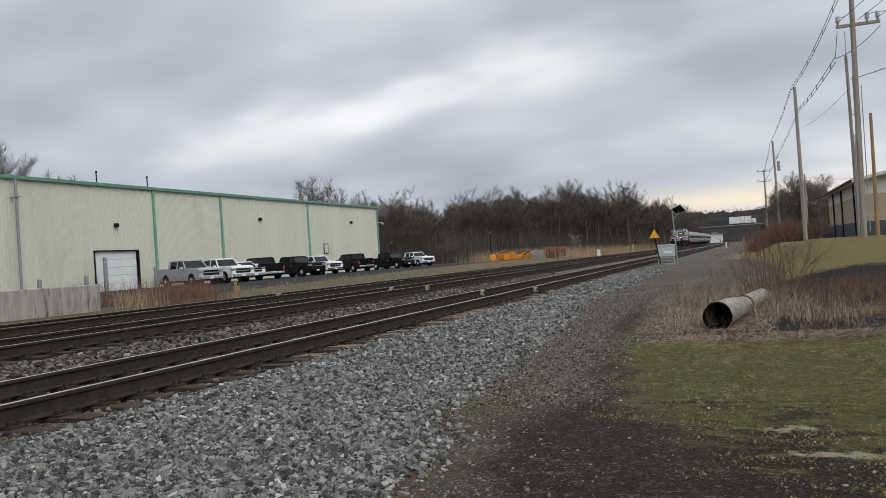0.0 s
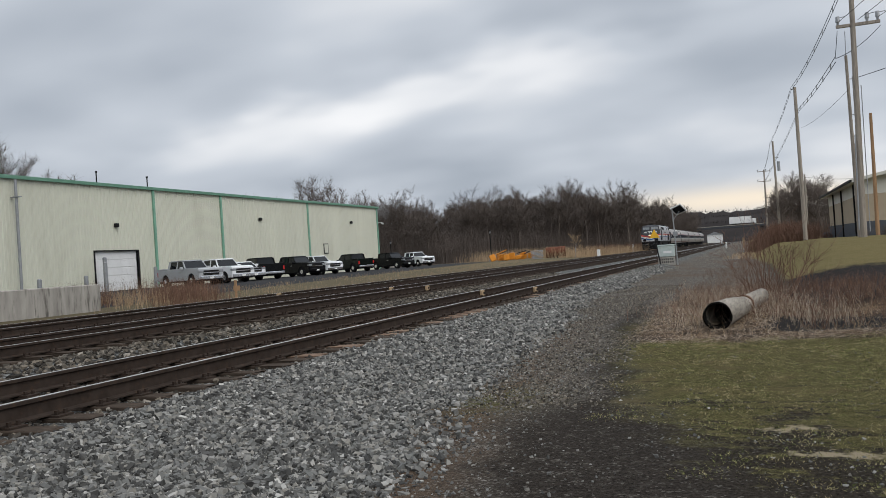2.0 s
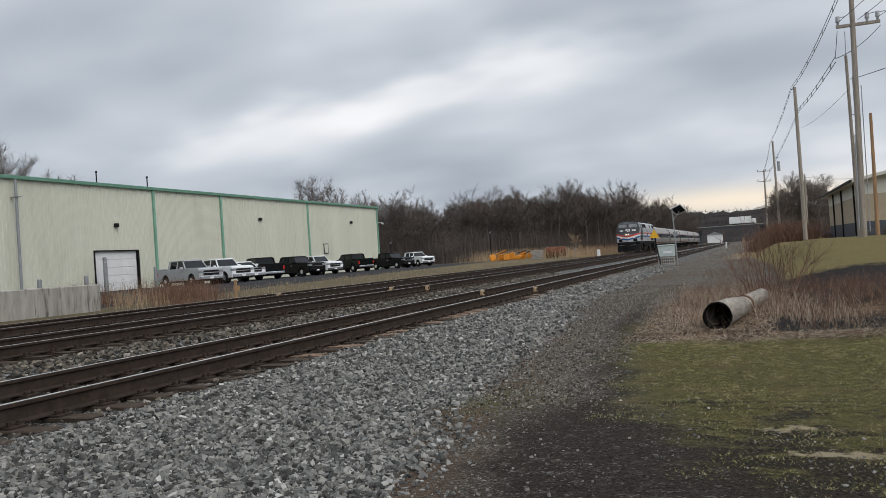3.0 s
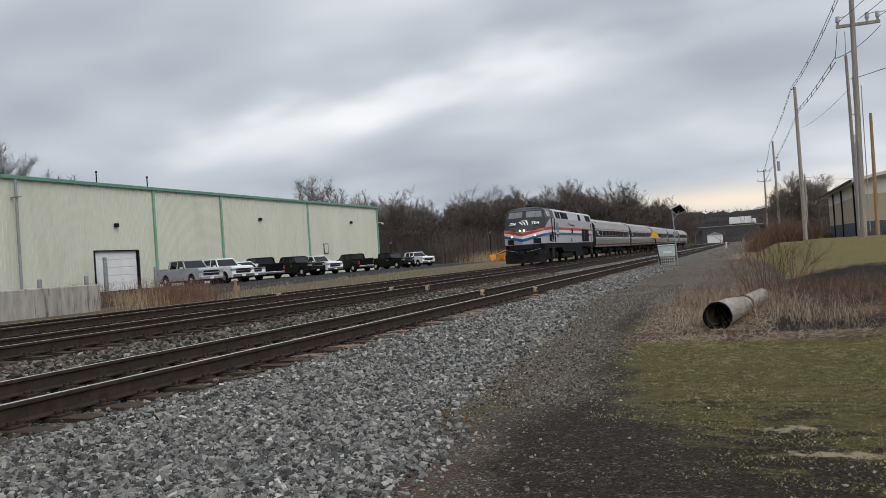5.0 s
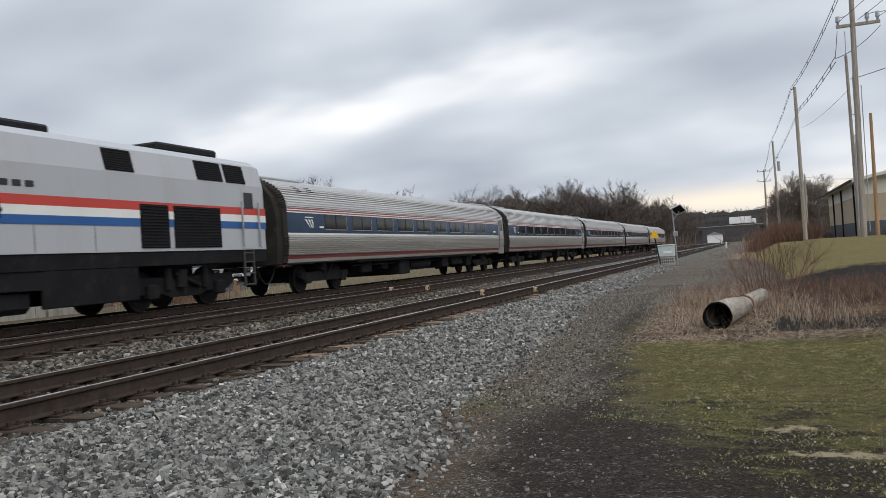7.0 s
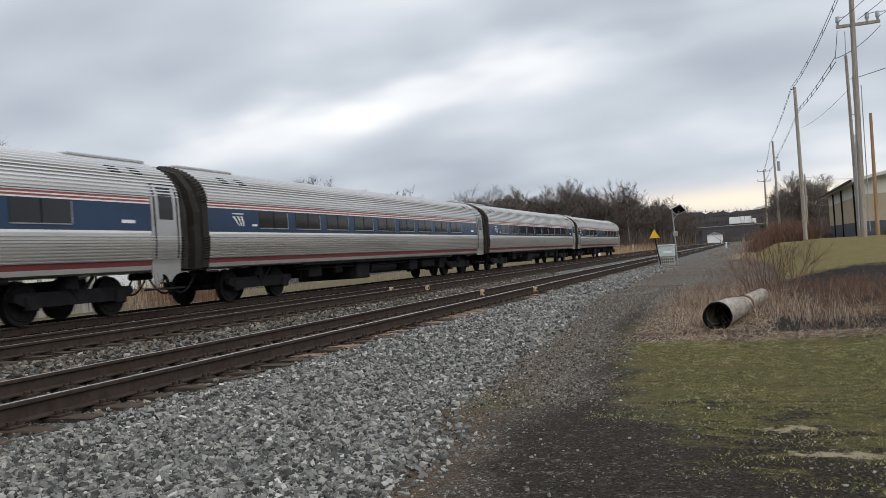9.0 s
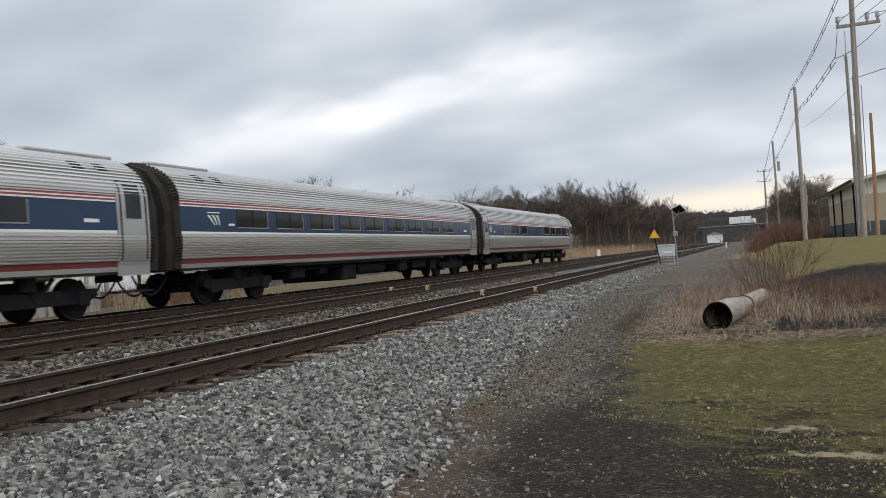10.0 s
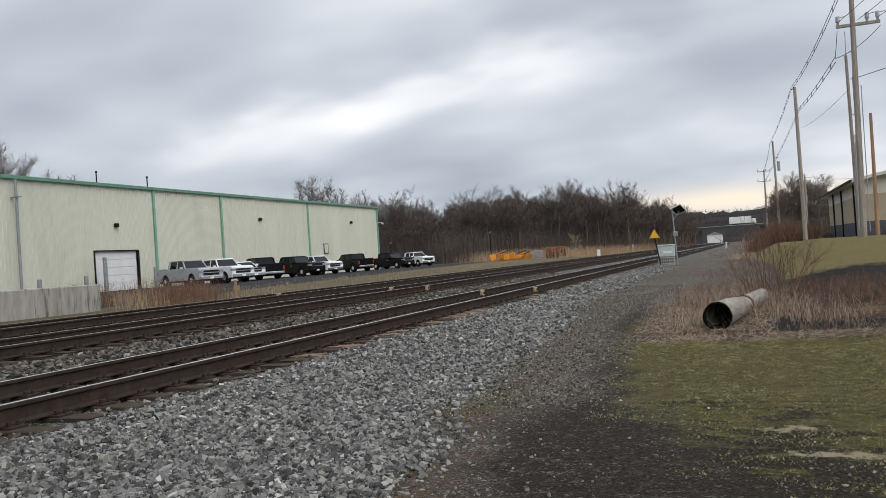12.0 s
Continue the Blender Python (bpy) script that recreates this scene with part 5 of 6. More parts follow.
def wire(name, pts, sag, r=0.018, spacers=0):
    w = thing(name, "black overhead cable strung between poles", "cable", group="overhead cables")
    for a, b in zip(pts, pts[1:]):
        a, b = Vector(a), Vector(b)
        bm = bmesh.new()
        n = 14
        p = [a.lerp(b, i / n) - Vector((0, 0, sag * 4 * (i / n) * (1 - i / n))) for i in range(n + 1)]
        for q0, q1 in zip(p, p[1:]):
            tube(bm, q0, q1, r, r, 5, caps=False)
            if spacers:
                tube(bm, q0 - Vector((0, 0, 0.22)), q1 - Vector((0, 0, 0.22)), r, r, 5, caps=False)
        part("strand", bm, BLACK, w)
        for i in range(1, n, 2) if spacers else ():
            part("spacer", rod(p[i] + Vector((0, 0, 0.03)), p[i] - Vector((0, 0, 0.25)), 0.028, 0.028, 6), GALV, w)


wire("bundled_cable", [(4.0, 12.0, 9.9), (4.24, 38.2, 10.7), (4.26, 75, 13.05), (4.23, 135, 15.1), (4.1, 175, 14.3)], 0.35, 0.014, 1)
wire("bundled_cable", [(3.93, 38.2, 8.05), (4.78, 75, 11.3), (5.03, 135, 12.9), (3.9, 175, 11.6)], 0.13, 0.014, 1)
wire("drop_cable", [(4.08, 38.2, 9.1), (3.93, 38.2, 8.0)], 0.02, 0.012)
wire("drop_cable", [(3.93, 38.2, 7.98), (5.68, 38.2, 9.1)], 0.18, 0.012)
for k in range(3):
    wire("power_line", [(4.12 + 0.75 * k, 38.2, 9.45), (7.0 + 0.9 * k, 20, 9.9)], 0.3, 0.012)
wire("service_line", [(4.72, 38.2, 7.1), (8.5, 30, 7.3)], 0.15, 0.014)
wire("service_line", [(4.8, 75, 9.6), (4.3, 38.2, 6.6)], 0.2, 0.008)
wire("service_line", [(7.65, 120, 8.4), (10.5, 80, 5.3)], 0.2, 0.018)

# ---- hollow log on the verge ----
WOOD_GREY = worn("silvered weathered wood", (0.26, 0.235, 0.20), 0.9, 0, 0.35, 2.5, (0.08, 0.07, 0.06), 0.55, 30, 0.4, (5, 0.5, 5))
CHAR = worn("blackened rotten wood", (0.005, 0.0045, 0.004), 0.95, 0, 0.3, 6)


def build_log():
    lg = thing("hollow_log", "silvery weathered hollow log lying on dry grass", "log")
    rng = random.Random(8)
    ax = [Vector((-0.54, 14.35, -0.44)), Vector((-0.36, 15.4, -0.43)), Vector((-0.14, 16.6, -0.44)), Vector((0.02, 17.6, -0.43)), Vector((0.20, 18.8, -0.42))]
    rad = [0.235, 0.22, 0.165, 0.16, 0.15]
    n = 22
    out, ins = [], []
    bm = bmesh.new()
    for p, r in zip(ax, rad):
        o = []
        for i in range(n):
            a = i * math.tau / n
            k = r * (1 + 0.07 * noise.noise((math.cos(a) * 1.5, math.sin(a) * 1.5, p.y * 0.7)))
            o.append(bm.verts.new(p + Vector((k * math.cos(a), -0.05 * math.sin(3 * a) if p == ax[0] else 0, k * math.sin(a)))))
        out.append(o)
    for a, b in zip(out, out[1:]):
        for i in range(n):
            bm.faces.new((a[i], a[(i + 1) % n], b[(i + 1) % n], b[i]))
    bm.faces.new(out[-1])
    bmesh.ops.recalc_face_normals(bm, faces=bm.faces[:])
    part("bark_shell", bm, WOOD_GREY, lg, smooth=True)
    bm = bmesh.new()
    rim = []
    for k, dy in ((1.0, 0.0), (0.90, -0.01), (0.82, 0.03), (0.80, 0.8), (0.01, 0.85)):
        rim.append([bm.verts.new(ax[0] + Vector((0.235 * k * math.cos(i * math.tau / n) * (1 + 0.06 * noise.noise((i * 0.9, 2, k * 3)) * (k > 0.5)), dy, 0.235 * k * math.sin(i * math.tau / n)))) for i in range(n)])
    for a, b in zip(rim, rim[1:]):
        for i in range(n):
            bm.faces.new((a[i], b[i], b[(i + 1) % n], a[(i + 1) % n]))
    part("hollow_core", bm, CHAR, lg, "black rotten hollow end")
    part("collar", tube(bmesh.new(), ax[2] - Vector((0.01, 0.08, 0)), ax[2] + Vector((0.01, 0.08, 0.005)), 0.19, 0.18, 20), BRUSH, lg, "split bark collar")


build_log()

# ---- track-side signal cabinet, signs and markers ----
YELLOW = worn("yellow sign paint", (0.75, 0.42, 0.03), 0.5, 0, 0.06, 3)
ORANGE = worn("orange machine paint", (0.62, 0.24, 0.035), 0.6, 0, 0.15, 1.5, (0.25, 0.12, 0.04), 0.4)
PALE = worn("pale grey-green cabinet paint", (0.46, 0.52, 0.50), 0.5, 0, 0.06, 1.5)
PANEL = glass_mat("solar cell", (0.02, 0.025, 0.05), 0.1)


def build_signal():
    x, y = -4.75, 54.5
    z = height(x, y)
    c = thing("signal_cabinet", "pale metal track-side cabinet on a perforated base", "cabinet", pose(x, y, z))
    part("body", bx(-0.62, 0.42, -0.3, 0.3, 0.5, 1.18, bevel=0.03), PALE, c)
    part("lid", bx(-0.66, 0.46, -0.34, 0.34, 1.18, 1.26, bevel=0.03), PALE, c)
    part("label_plate", bx(-0.25, 0.25, -0.312, -0.3, 0.72, 0.86), WHITE, c)
    base = part("base", bx(-0.6, 0.4, -0.28, 0.28, -0.1, 0.48), CONCRETE, c)
    for i in range(7):
        for j in range(2):
            part("hole", bx(-0.52 + 0.13 * i, -0.45 + 0.13 * i, -0.288, -0.28, 0.12 + 0.17 * j, 0.22 + 0.17 * j), BLACK, base)
    s = thing("solar_mast", "galvanised mast with a tilted solar panel", "solar panel", pose(x + 0.55, y + 0.1, z))
    part("mast", rod((0, 0, -0.1), (-0.12, 0, 3.5), 0.04, 0.04, 10), GALV, s)
    pn = part("panel_frame", bx(-0.40, 0.40, -0.33, 0.33, -0.04, 0.02), WHITE, s)
    pn.matrix_basis = Matrix(((0.83, 0.53, 0.135, 0.27), (-0.46, 0.55, 0.70, 0.0), (0.29, -0.64, 0.70, 3.42), (0, 0, 0, 1)))
    part("panel", bx(-0.37, 0.37, -0.30, 0.30, 0.02, 0.03), PANEL, pn)
    part("backing", bx(-0.34, 0.34, -0.27, 0.27, -0.048, -0.04), DARK, pn)
    part("strut", rod((-0.1, 0, 2.75), (0.30, 0, 3.3), 0.025, 0.025, 6), GALV, s)
    part("battery_box", bx(-0.16, 0.12, -0.16, 0.16, 1.75, 2.05, bevel=0.03), GALV, s)
    t = thing("warning_sign", "yellow triangular warning sign on a leaning post", "sign", pose(x - 0.52, y - 0.5, z))
    part("post", rod((0.1, 0, -0.1), (-0.18, 0, 1.75), 0.04, 0.04, 8), DARK, t)
    bm = extrude_profile(bmesh.new(), [(-0.50, 1.72), (0.14, 1.72), (-0.18, 2.26)], -0.06, -0.03)
    part("triangle", bm, YELLOW, t)


build_signal()


def marker(x, y, h, w, mat, label, name="marker_post"):
    z = height(x, y)
    p = thing(name, label, "marker", pose(x, y, z), "track-side markers")
    part("post", bx(-w, w, -w * 0.6, w * 0.6, -0.1, h, bevel=w * 0.25), mat, p)
    part("cap", bx(-w * 0.9, w * 0.9, -w * 0.5, w * 0.5, h, h + 0.04), mat, p)


marker(-18.2, 109, 1.15, 0.20, WHITE, "short white marker post beside the tracks")
marker(-3.4, 150, 1.0, 0.12, WHITE, "small white marker post by the line")
marker(-0.6, 152, 1.6, 0.16, REED, "pale wooden marker post by the line")
marker(-20.2, 160, 1.5, 0.1, WHITE, "thin white marker post beside the tracks")
st = thing("wooden_stake", "brown wooden stake with a small pale plate", "stake", pose(-19.3, 28.6, height(-19.3, 28.6)))
part("stake", bx(-0.045, 0.045, -0.03, 0.03, -0.1, 0.92), POLE_NEW, st)
part("plate", bx(-0.08, 0.22, -0.045, -0.03, 0.50, 0.70), POLE_NEW, st)

# pale cleats clamped to the rail webs
for k, side, y in ((0, -1, 23.6), (0, 1, 24.0), (1, -1, 26.8), (1, 1, 26.4), (2, -1, 26.0)):
    cx, top = TRACKS[k]
    cl = thing("rail_cleat", "pale yellow clamp on the rail web", "rail clamp", pose(cx + side * GAUGE / 2, y, top - 0.18), "rail clamps")
    part("clamp", bx(0.02, 0.11, -0.13, 0.13, 0.0, 0.17, bevel=0.02), REED, cl)
    part("bolt", rod((0.11, 0, 0.09), (0.14, 0, 0.09), 0.03, 0.03, 8), DARK, cl)


# ---- clutter at the edge of the woods ----
def build_clutter():
    m = thing("orange_barrier_frames", "heap of orange steel plough frames in dry reeds", "equipment", pose(-30.0, 109, height(-30, 109), 0, 0, 20))
    rng = random.Random(2)
    for i in range(7):
        x = -2.6 + i * 0.8
        bl = part("blade", bx(-0.42, 0.42, -0.12, 0.12, 0.0, rng.uniform(0.5, 0.95), bevel=0.06), ORANGE, m)
        bl.matrix_basis = pose(x + 0.4, rng.uniform(-0.3, 0.3), 0.1, rng.uniform(-25, 25), rng.uniform(-22, 22), rng.uniform(-30, 30))
    for i in range(12):
        x, z = rng.uniform(-2.8, 2.2), rng.uniform(0.15, 1.0)
        part("beam", rod((x, rng.uniform(-0.7, 0.1), z), (x + rng.uniform(0.5, 1.5), rng.uniform(-0.6, 0.2), z + rng.uniform(-0.3, 0.6)), 0.06, 0.06, 8), ORANGE if i % 4 else DARK, m)
    b = thing("pallet_stack", "weathered grey stack of pallets", "pallets", pose(-26.6, 110, height(-26.6, 110), 0, 0, 12))
    for i in range(7):
        part("pallet", bx(-0.8 + 0.05 * (i % 3), 0.8, -0.6, 0.6, i * 0.17 + 0.02, i * 0.17 + 0.13, bevel=0.01), GALV, b)
    r = thing("rusty_tank", "rust-brown steel tank lying in the brush", "tank", pose(-25.0, 114, height(-25, 114) + 0.75))
    part("shell", rod((-1.3, 0, 0), (1.3, 0.6, 0.1), 0.75, 0.7, 18), worn("rust", (0.13, 0.055, 0.035), 0.9, 0, 0.3, 3), r)
    part("saddle", bx(-0.5, 0.5, -0.6, 0.7, -0.8, -0.5), DARK, r)
    for x, y, h in ((-33.6, 112, 3.9), (-50.5, 116, 3.6)):
        l = thing("street_lamp", "black lamp post with a pale globe", "street lamp", pose(x, y, height(x, y)), "yard lamps")
        part("plinth", bx(-0.3, 0.3, -0.3, 0.3, -0.1, 0.85, bevel=0.05), CONCRETE, l)
        part("post", rod((0, 0, 0.85), (0, 0, h), 0.075, 0.06, 10), BLACK, l)
        part("globe", rod((0, 0, h), (0, 0, h + 0.26), 0.09, 0.12, 12), GALV, l)
        part("cap", rod((0, 0, h + 0.32), (0, 0, h + 0.45), 0.2, 0.03, 12), BLACK, l)


build_clutter()


# ---- overpass far down the line ----
def build_bridge():
    b = thing("overpass", "distant concrete road bridge over the tracks", "bridge", kind="structure")
    part("deck", bx(-22, 90, 398, 408, 6.3, 7.1), SLATE, b)
    part("parapet", bx(-22, 90, 397.8, 398, 7.1, 7.4), CONCRETE, b)
    for x in (-21, 6, 24):
        part("pier", bx(x, x + 1.6, 400, 406, -2, 6.1), SLATE, b)
    t = thing("box_truck", "white box lorry crossing the far bridge", "lorry", pose(-1.6, 402, 7.1))
    part("box", bx(-5.5, 4.0, -1.2, 1.2, 0.9, 3.9, bevel=0.08), WHITE, t)
    part("cab", bx(4.1, 6.0, -1.1, 1.1, 0.6, 2.7, bevel=0.15), WHITE, t)
    for x in (-4, -2.8, 4.8):
        part("wheel", rod((x, -1.2, 0.5), (x, 1.2, 0.5), 0.5, 0.5, 16), BLACK, t)
    h = thing("far_shed", "small white shed beyond the bridge", "shed", pose(-14.6, 440, height(-13.5, 440)))
    part("walls", bx(-4.0, 3.2, -3, 3, -1, 4.2), WHITE, h)
    part("roof", extrude_profile(bmesh.new(), [(-4.3, 4.2), (3.5, 4.2), (-0.4, 5.6)], -3.3, 3.3), GALV, h)


build_bridge()


# ---- bare winter woods ----
def tree_mesh(seed, h, limbs=11, subs=6, twigs=11, lean=0.0):
    """A tapered trunk, limbs, branches and many thin twigs. Returns the trunk and crown meshes."""
    rng = random.Random(seed)
    tv, tf, cv, cf = [], [], [], []

    def stick(vs, fs, p, q, r0, r1, n=3):
        d = (q - p).normalized()
        a = d.orthogonal().normalized()
        c = d.cross(a)
        b = len(vs)
        for pt, r in ((p, r0), (q, r1)):
            for i in range(n):
                t = i * math.tau / n
                vs.append(pt + (a * math.cos(t) + c * math.sin(t)) * r)
        for i in range(n):
            k = (i + 1) % n
            fs.append((b + i, b + k, b + n + k, b + n + i))

    def chain(vs, fs, p, d, L, r0, r1, n, segs, wander, rise):
        pts = [p]
        for i in range(segs):
            q = p + d * L / segs
            stick(vs, fs, p, q, lerp(i / segs, r0, r1), lerp((i + 1) / segs, r0, r1), n)
            d = (d + Vector((rng.gauss(0, wander), rng.gauss(0, wander), rng.gauss(rise, wander * 0.5)))).normalized()
            p = q
            pts.append(p)
        return pts, d

    base = h * 0.010 + 0.05

    def grow(p, d, L, r, level):
        """One branch and all that it carries, out to the last twigs."""
        segs = (0, 4, 3, 2)[level]
        pts, e = chain(cv, cf, p, d, L, r, max(r * 0.40, 0.008), 4 if level == 1 else 3, segs, 0.15 + 0.03 * level, 0.10)
        for j in range((0, subs, subs, twigs)[level]):
            t = 0.25 + 0.75 * (j + rng.random()) / (0, subs, subs, twigs)[level]
            k = min(int(t * segs), segs - 1)
            q = pts[k].lerp(pts[k + 1], t * segs - k)
            f = (e * 0.9 + Vector((rng.gauss(0, 0.55), rng.gauss(0, 0.55), rng.gauss(0.18, 0.35)))).normalized()
            if level < 3:
                grow(q, f, L * rng.uniform(0.42, 0.66) * (1.2 - 0.45 * t), max(r * 0.40, 0.010), level + 1)
            else:
                g = f.orthogonal().normalized()
                g.rotate(Matrix.Rotation(rng.uniform(0, 6.3), 3, f))
                k0 = len(cv)
                cv.extend([q - g * 0.012, q + g * 0.012, q + f * h * rng.uniform(0.035, 0.085)])
                cf.append((k0, k0 + 1, k0 + 2))

    fork = rng.uniform(0.5, 0.68)
    spine, tip = chain(tv, tf, Vector((0, 0, -0.3)), Vector((lean, 0, 1)).normalized(), h * fork, base, base * 0.5, 6, 5, 0.06, 0.02)
    for i in range(limbs):
        t = 1.0 if i < 3 else rng.uniform(0.45, 1.0)
        k = min(int(t * 5), 4)
        p = spine[k].lerp(spine[k + 1], t * 5 - k)
        az = i * 2.4 + rng.uniform(-0.5, 0.5)
        d = Vector((math.cos(az), math.sin(az), rng.uniform(1.1, 2.4) if i < 3 else rng.uniform(0.5, 1.4))).normalized()
        grow(p, d, h * rng.uniform(0.24, 0.36) * (1.0 if i < 3 else 1.25 - 0.4 * t), base * (0.42 if i < 3 else 0.27), 1)
    top = max(v.z for v in cv)
    for v in cv + tv:
        v *= h / top
    return raw("trunk", tv, tf, BARK), raw("crown", cv, cf, TWIG)


def build_woods():
    rng = random.Random(21)
    kinds = []
    for i, h in enumerate((12.5, 13.2, 14, 14.6, 15.2, 13, 14.3, 12.2)):
        t = thing("bare_tree", "leafless grey-brown tree in the winter woods", "tree", group="trees of the woods")
        trunk, crown = tree_mesh(40 + i, h)
        part("trunk", trunk, None, t)
        part("crown", crown, None, t)
        kinds.append(t)
    spots = []
    # the wood's front edge runs from the yard's end along the line
    edge = ((-66, 121), (-48, 126), (-40, 140), (-33, 165), (-27.5, 200), (-24.5, 250), (-22, 330), (-20.5, 390))
    for (x0, y0), (x1, y1) in zip(edge, edge[1:]):
        L = math.hypot(x1 - x0, y1 - y0)
        for _ in range(int(L * (1.1 if y0 < 160 else 1.15))):
            t, back = rng.random(), rng.random() ** 1.4 * 38
            spots.append((lerp(t, x0, x1) - back * 0.8, lerp(t, y0, y1) + back * 0.6 * (1 if y0 < 160 else 0.1), 0.84 if y0 < 135 else 0.96 if y0 < 160 else 1.06))
    # behind the warehouse, in groups whose crowns show over its roof
    for x, y, s in ((-86, 79, 1.30), (-90, 80, 1.38), (-88, 84, 1.25), (-92, 83, 1.4), (-95, 84, 1.4), (-98, 82, 1.45), (-93, 90, 1.2), (-86, 86, 1.05), (-85, 90, 0.95), (-84, 83, 1.25), (-90, 126, 1.3), (-80, 128, 1.4), (-71, 128, 1.3), (-66, 129, 1.18), (-63, 133, 1.0)):
        spots.append((x, y, s))
    # behind the rise on the camera's side
    for _ in range(26):
        spots.append((rng.uniform(5, 40), rng.uniform(128, 200), rng.uniform(0.40, 0.66)))
    for x, y, s in ((6.2, 150, 0.78), (7.4, 158, 0.85), (8.8, 152, 0.82), (10.2, 160, 0.88), (11.6, 150, 0.78), (7.0, 168, 0.8), (9.6, 170, 0.9), (13, 158, 0.85), (5.2, 160, 0.62)):
        spots.append((x, y, s))
    used = set()
    for i, (x, y, s) in enumerate(spots):
        k = rng.randrange(len(kinds))
        m = pose(x, y, height(x, y), 0, 0, rng.uniform(0, 360))
        if k not in used:
            used.add(k)
            ob = kinds[k]
            ob.matrix_basis = m
        else:
            ob = copy_thing(kinds[k], m)
        ob.scale = (s * rng.uniform(0.9, 1.3),) * 2 + (s * rng.uniform(0.78, 1.14),)
    # the one tall spreading oak at the wood's end
    t = thing("bare_oak", "tall spreading leafless oak standing proud of the woods", "tree", pose(-25.5, 196, height(-25.5, 196)))
    trunk, crown = tree_mesh(77, 17.6, 12, 6, 10)
    part("trunk", trunk, None, t)
    part("crown", crown, None, t)
    t = thing("pale_sapling", "small pale leafless sapling in dry reeds", "tree", pose(-22.6, 116, height(-22.6, 116)))
    trunk, crown = tree_mesh(78, 3.6, 6, 4, 3)
    trunk.materials[0] = GALV
    crown.materials[0] = REED
    part("trunk", trunk, None, t)
    part("crown", crown, None, t)


build_woods()


def far_woods(name, label, x0, x1, y, depth, h0, h1, step, seed, mat):
    """A wooded ridge: a rough bank with an uneven, twiggy top."""
    rng = random.Random(seed)
    vs, fs = [], []
    n = int((x1 - x0) / step)
    rows = 5
    for i in range(n + 1):
        t = i / n
        hh = lerp(t, h0, h1) * (1 + 0.10 * noise.noise((i * 0.11, seed, 0)) + 0.07 * noise.noise((i * 0.6, seed, 3)) + rng.uniform(-0.04, 0.04))
        for j in range(rows):
            f = j / (rows - 1)
            vs.append((x0 + i * step + rng.uniform(-0.3, 0.3) * step, y + depth * f + rng.uniform(-2, 2), -3 + (hh + 3) * f ** 0.7))
    for i in range(n):
        for j in range(rows - 1):
            a = i * rows + j
            fs.append((a, a + rows, a + rows + 1, a + 1))
    for i in range(n * 40):
        k = rng.randrange(n) * rows + rng.choice((2, 3, 4, 4))
        p = Vector(vs[k]) + Vector((rng.uniform(-step, step), 0, 0))
        L = ((h0 + h1) * 0.02 + rng.uniform(0, (h0 + h1) * 0.025))
        b = len(vs)
        w = L * 0.05
        top = p + Vector((rng.uniform(-0.4, 0.4) * L, 0, L))
        vs += [tuple(p + Vector((-w, 0, -w))), tuple(p + Vector((w, 0, -w))), tuple(top)]
        fs.append((b, b + 1, b + 2))
    tagged(new(name, raw(name, vs, fs, mat)), label, "woods", kind="stuff")


HAZE_WOOD = worn("far bare woods", (0.032, 0.028, 0.027), 1.0, 0, 0.25, 0.02, (0.055, 0.05, 0.05), 0.4, 0.4, 0.3)
# dark backing sheets: undergrowth, with the gloom between trunks put into their colour
WOODS_BACKING = worn("dark brown woods backing", (0.050, 0.038, 0.032), 1.0, 0, 0.4, 0.12, (0.04, 0.032, 0.03), 0.5, 1.5, 0.5)
far_woods("far_ridge", "hazy wooded ridge beyond the bridge", -700, 500, 900, 180, 51, 25, 6, 5, HAZE_WOOD)
far_woods("woods_backing", "dark backing sheet for undergrowth and gloom deep in the woods", -190, -36, 236, 20, 9.5, 8.0, 1.2, 9, WOODS_BACKING)
far_woods("woods_backing", "dark backing sheet for undergrowth and gloom along the far line", -60, -22, 430, 20, 13, 9, 1.2, 12, WOODS_BACKING)
far_woods("woods_backing", "dark backing sheet for undergrowth and gloom behind the rise", 6, 140, 240, 20, 7.5, 9.0, 1.4, 10, WOODS_BACKING)


def stalks(name, label, spots, hmin, hmax, mat, seed, r=0.006, lean=0.22, cat="grass", fork=0):
    """Many thin standing stalks as one object."""
    rng = np.random.default_rng(seed)
    vs, fs = [], []
    for x, y in spots:
        z = height(x, y) - 0.03
        h = rng.uniform(hmin, hmax)
        dx, dy = rng.normal(0, lean, 2) * h
        a = rng.uniform(0, math.tau)
        ox, oy = math.cos(a) * r, math.sin(a) * r
        b = len(vs)
        vs += [(x - ox, y - oy, z), (x + ox, y + oy, z), (x + dx * 0.4 + ox * 0.8, y + dy * 0.4 + oy * 0.8, z + h * 0.55), (x + dx * 0.4 - ox * 0.8, y + dy * 0.4 - oy * 0.8, z + h * 0.55), (x + dx, y + dy, z + h)]
        fs += [(b, b + 1, b + 2, b + 3), (b + 3, b + 2, b + 4)]
        for _ in range(fork):
            c = len(vs)
            t = rng.uniform(0.35, 0.9)
            px, py, pz = x + dx * t * 0.7, y + dy * t * 0.7, z + h * t
            ex, ey = rng.normal(0, 0.3, 2) * h
            vs += [(px - ox * 0.5, py - oy * 0.5, pz), (px + ox * 0.5, py + oy * 0.5, pz), (px + ex, py + ey, pz + h * rng.uniform(0.1, 0.35))]
            fs.append((c, c + 1, c + 2))
    tagged(new(name, raw(name, vs, fs, mat)), label, cat, kind="stuff")


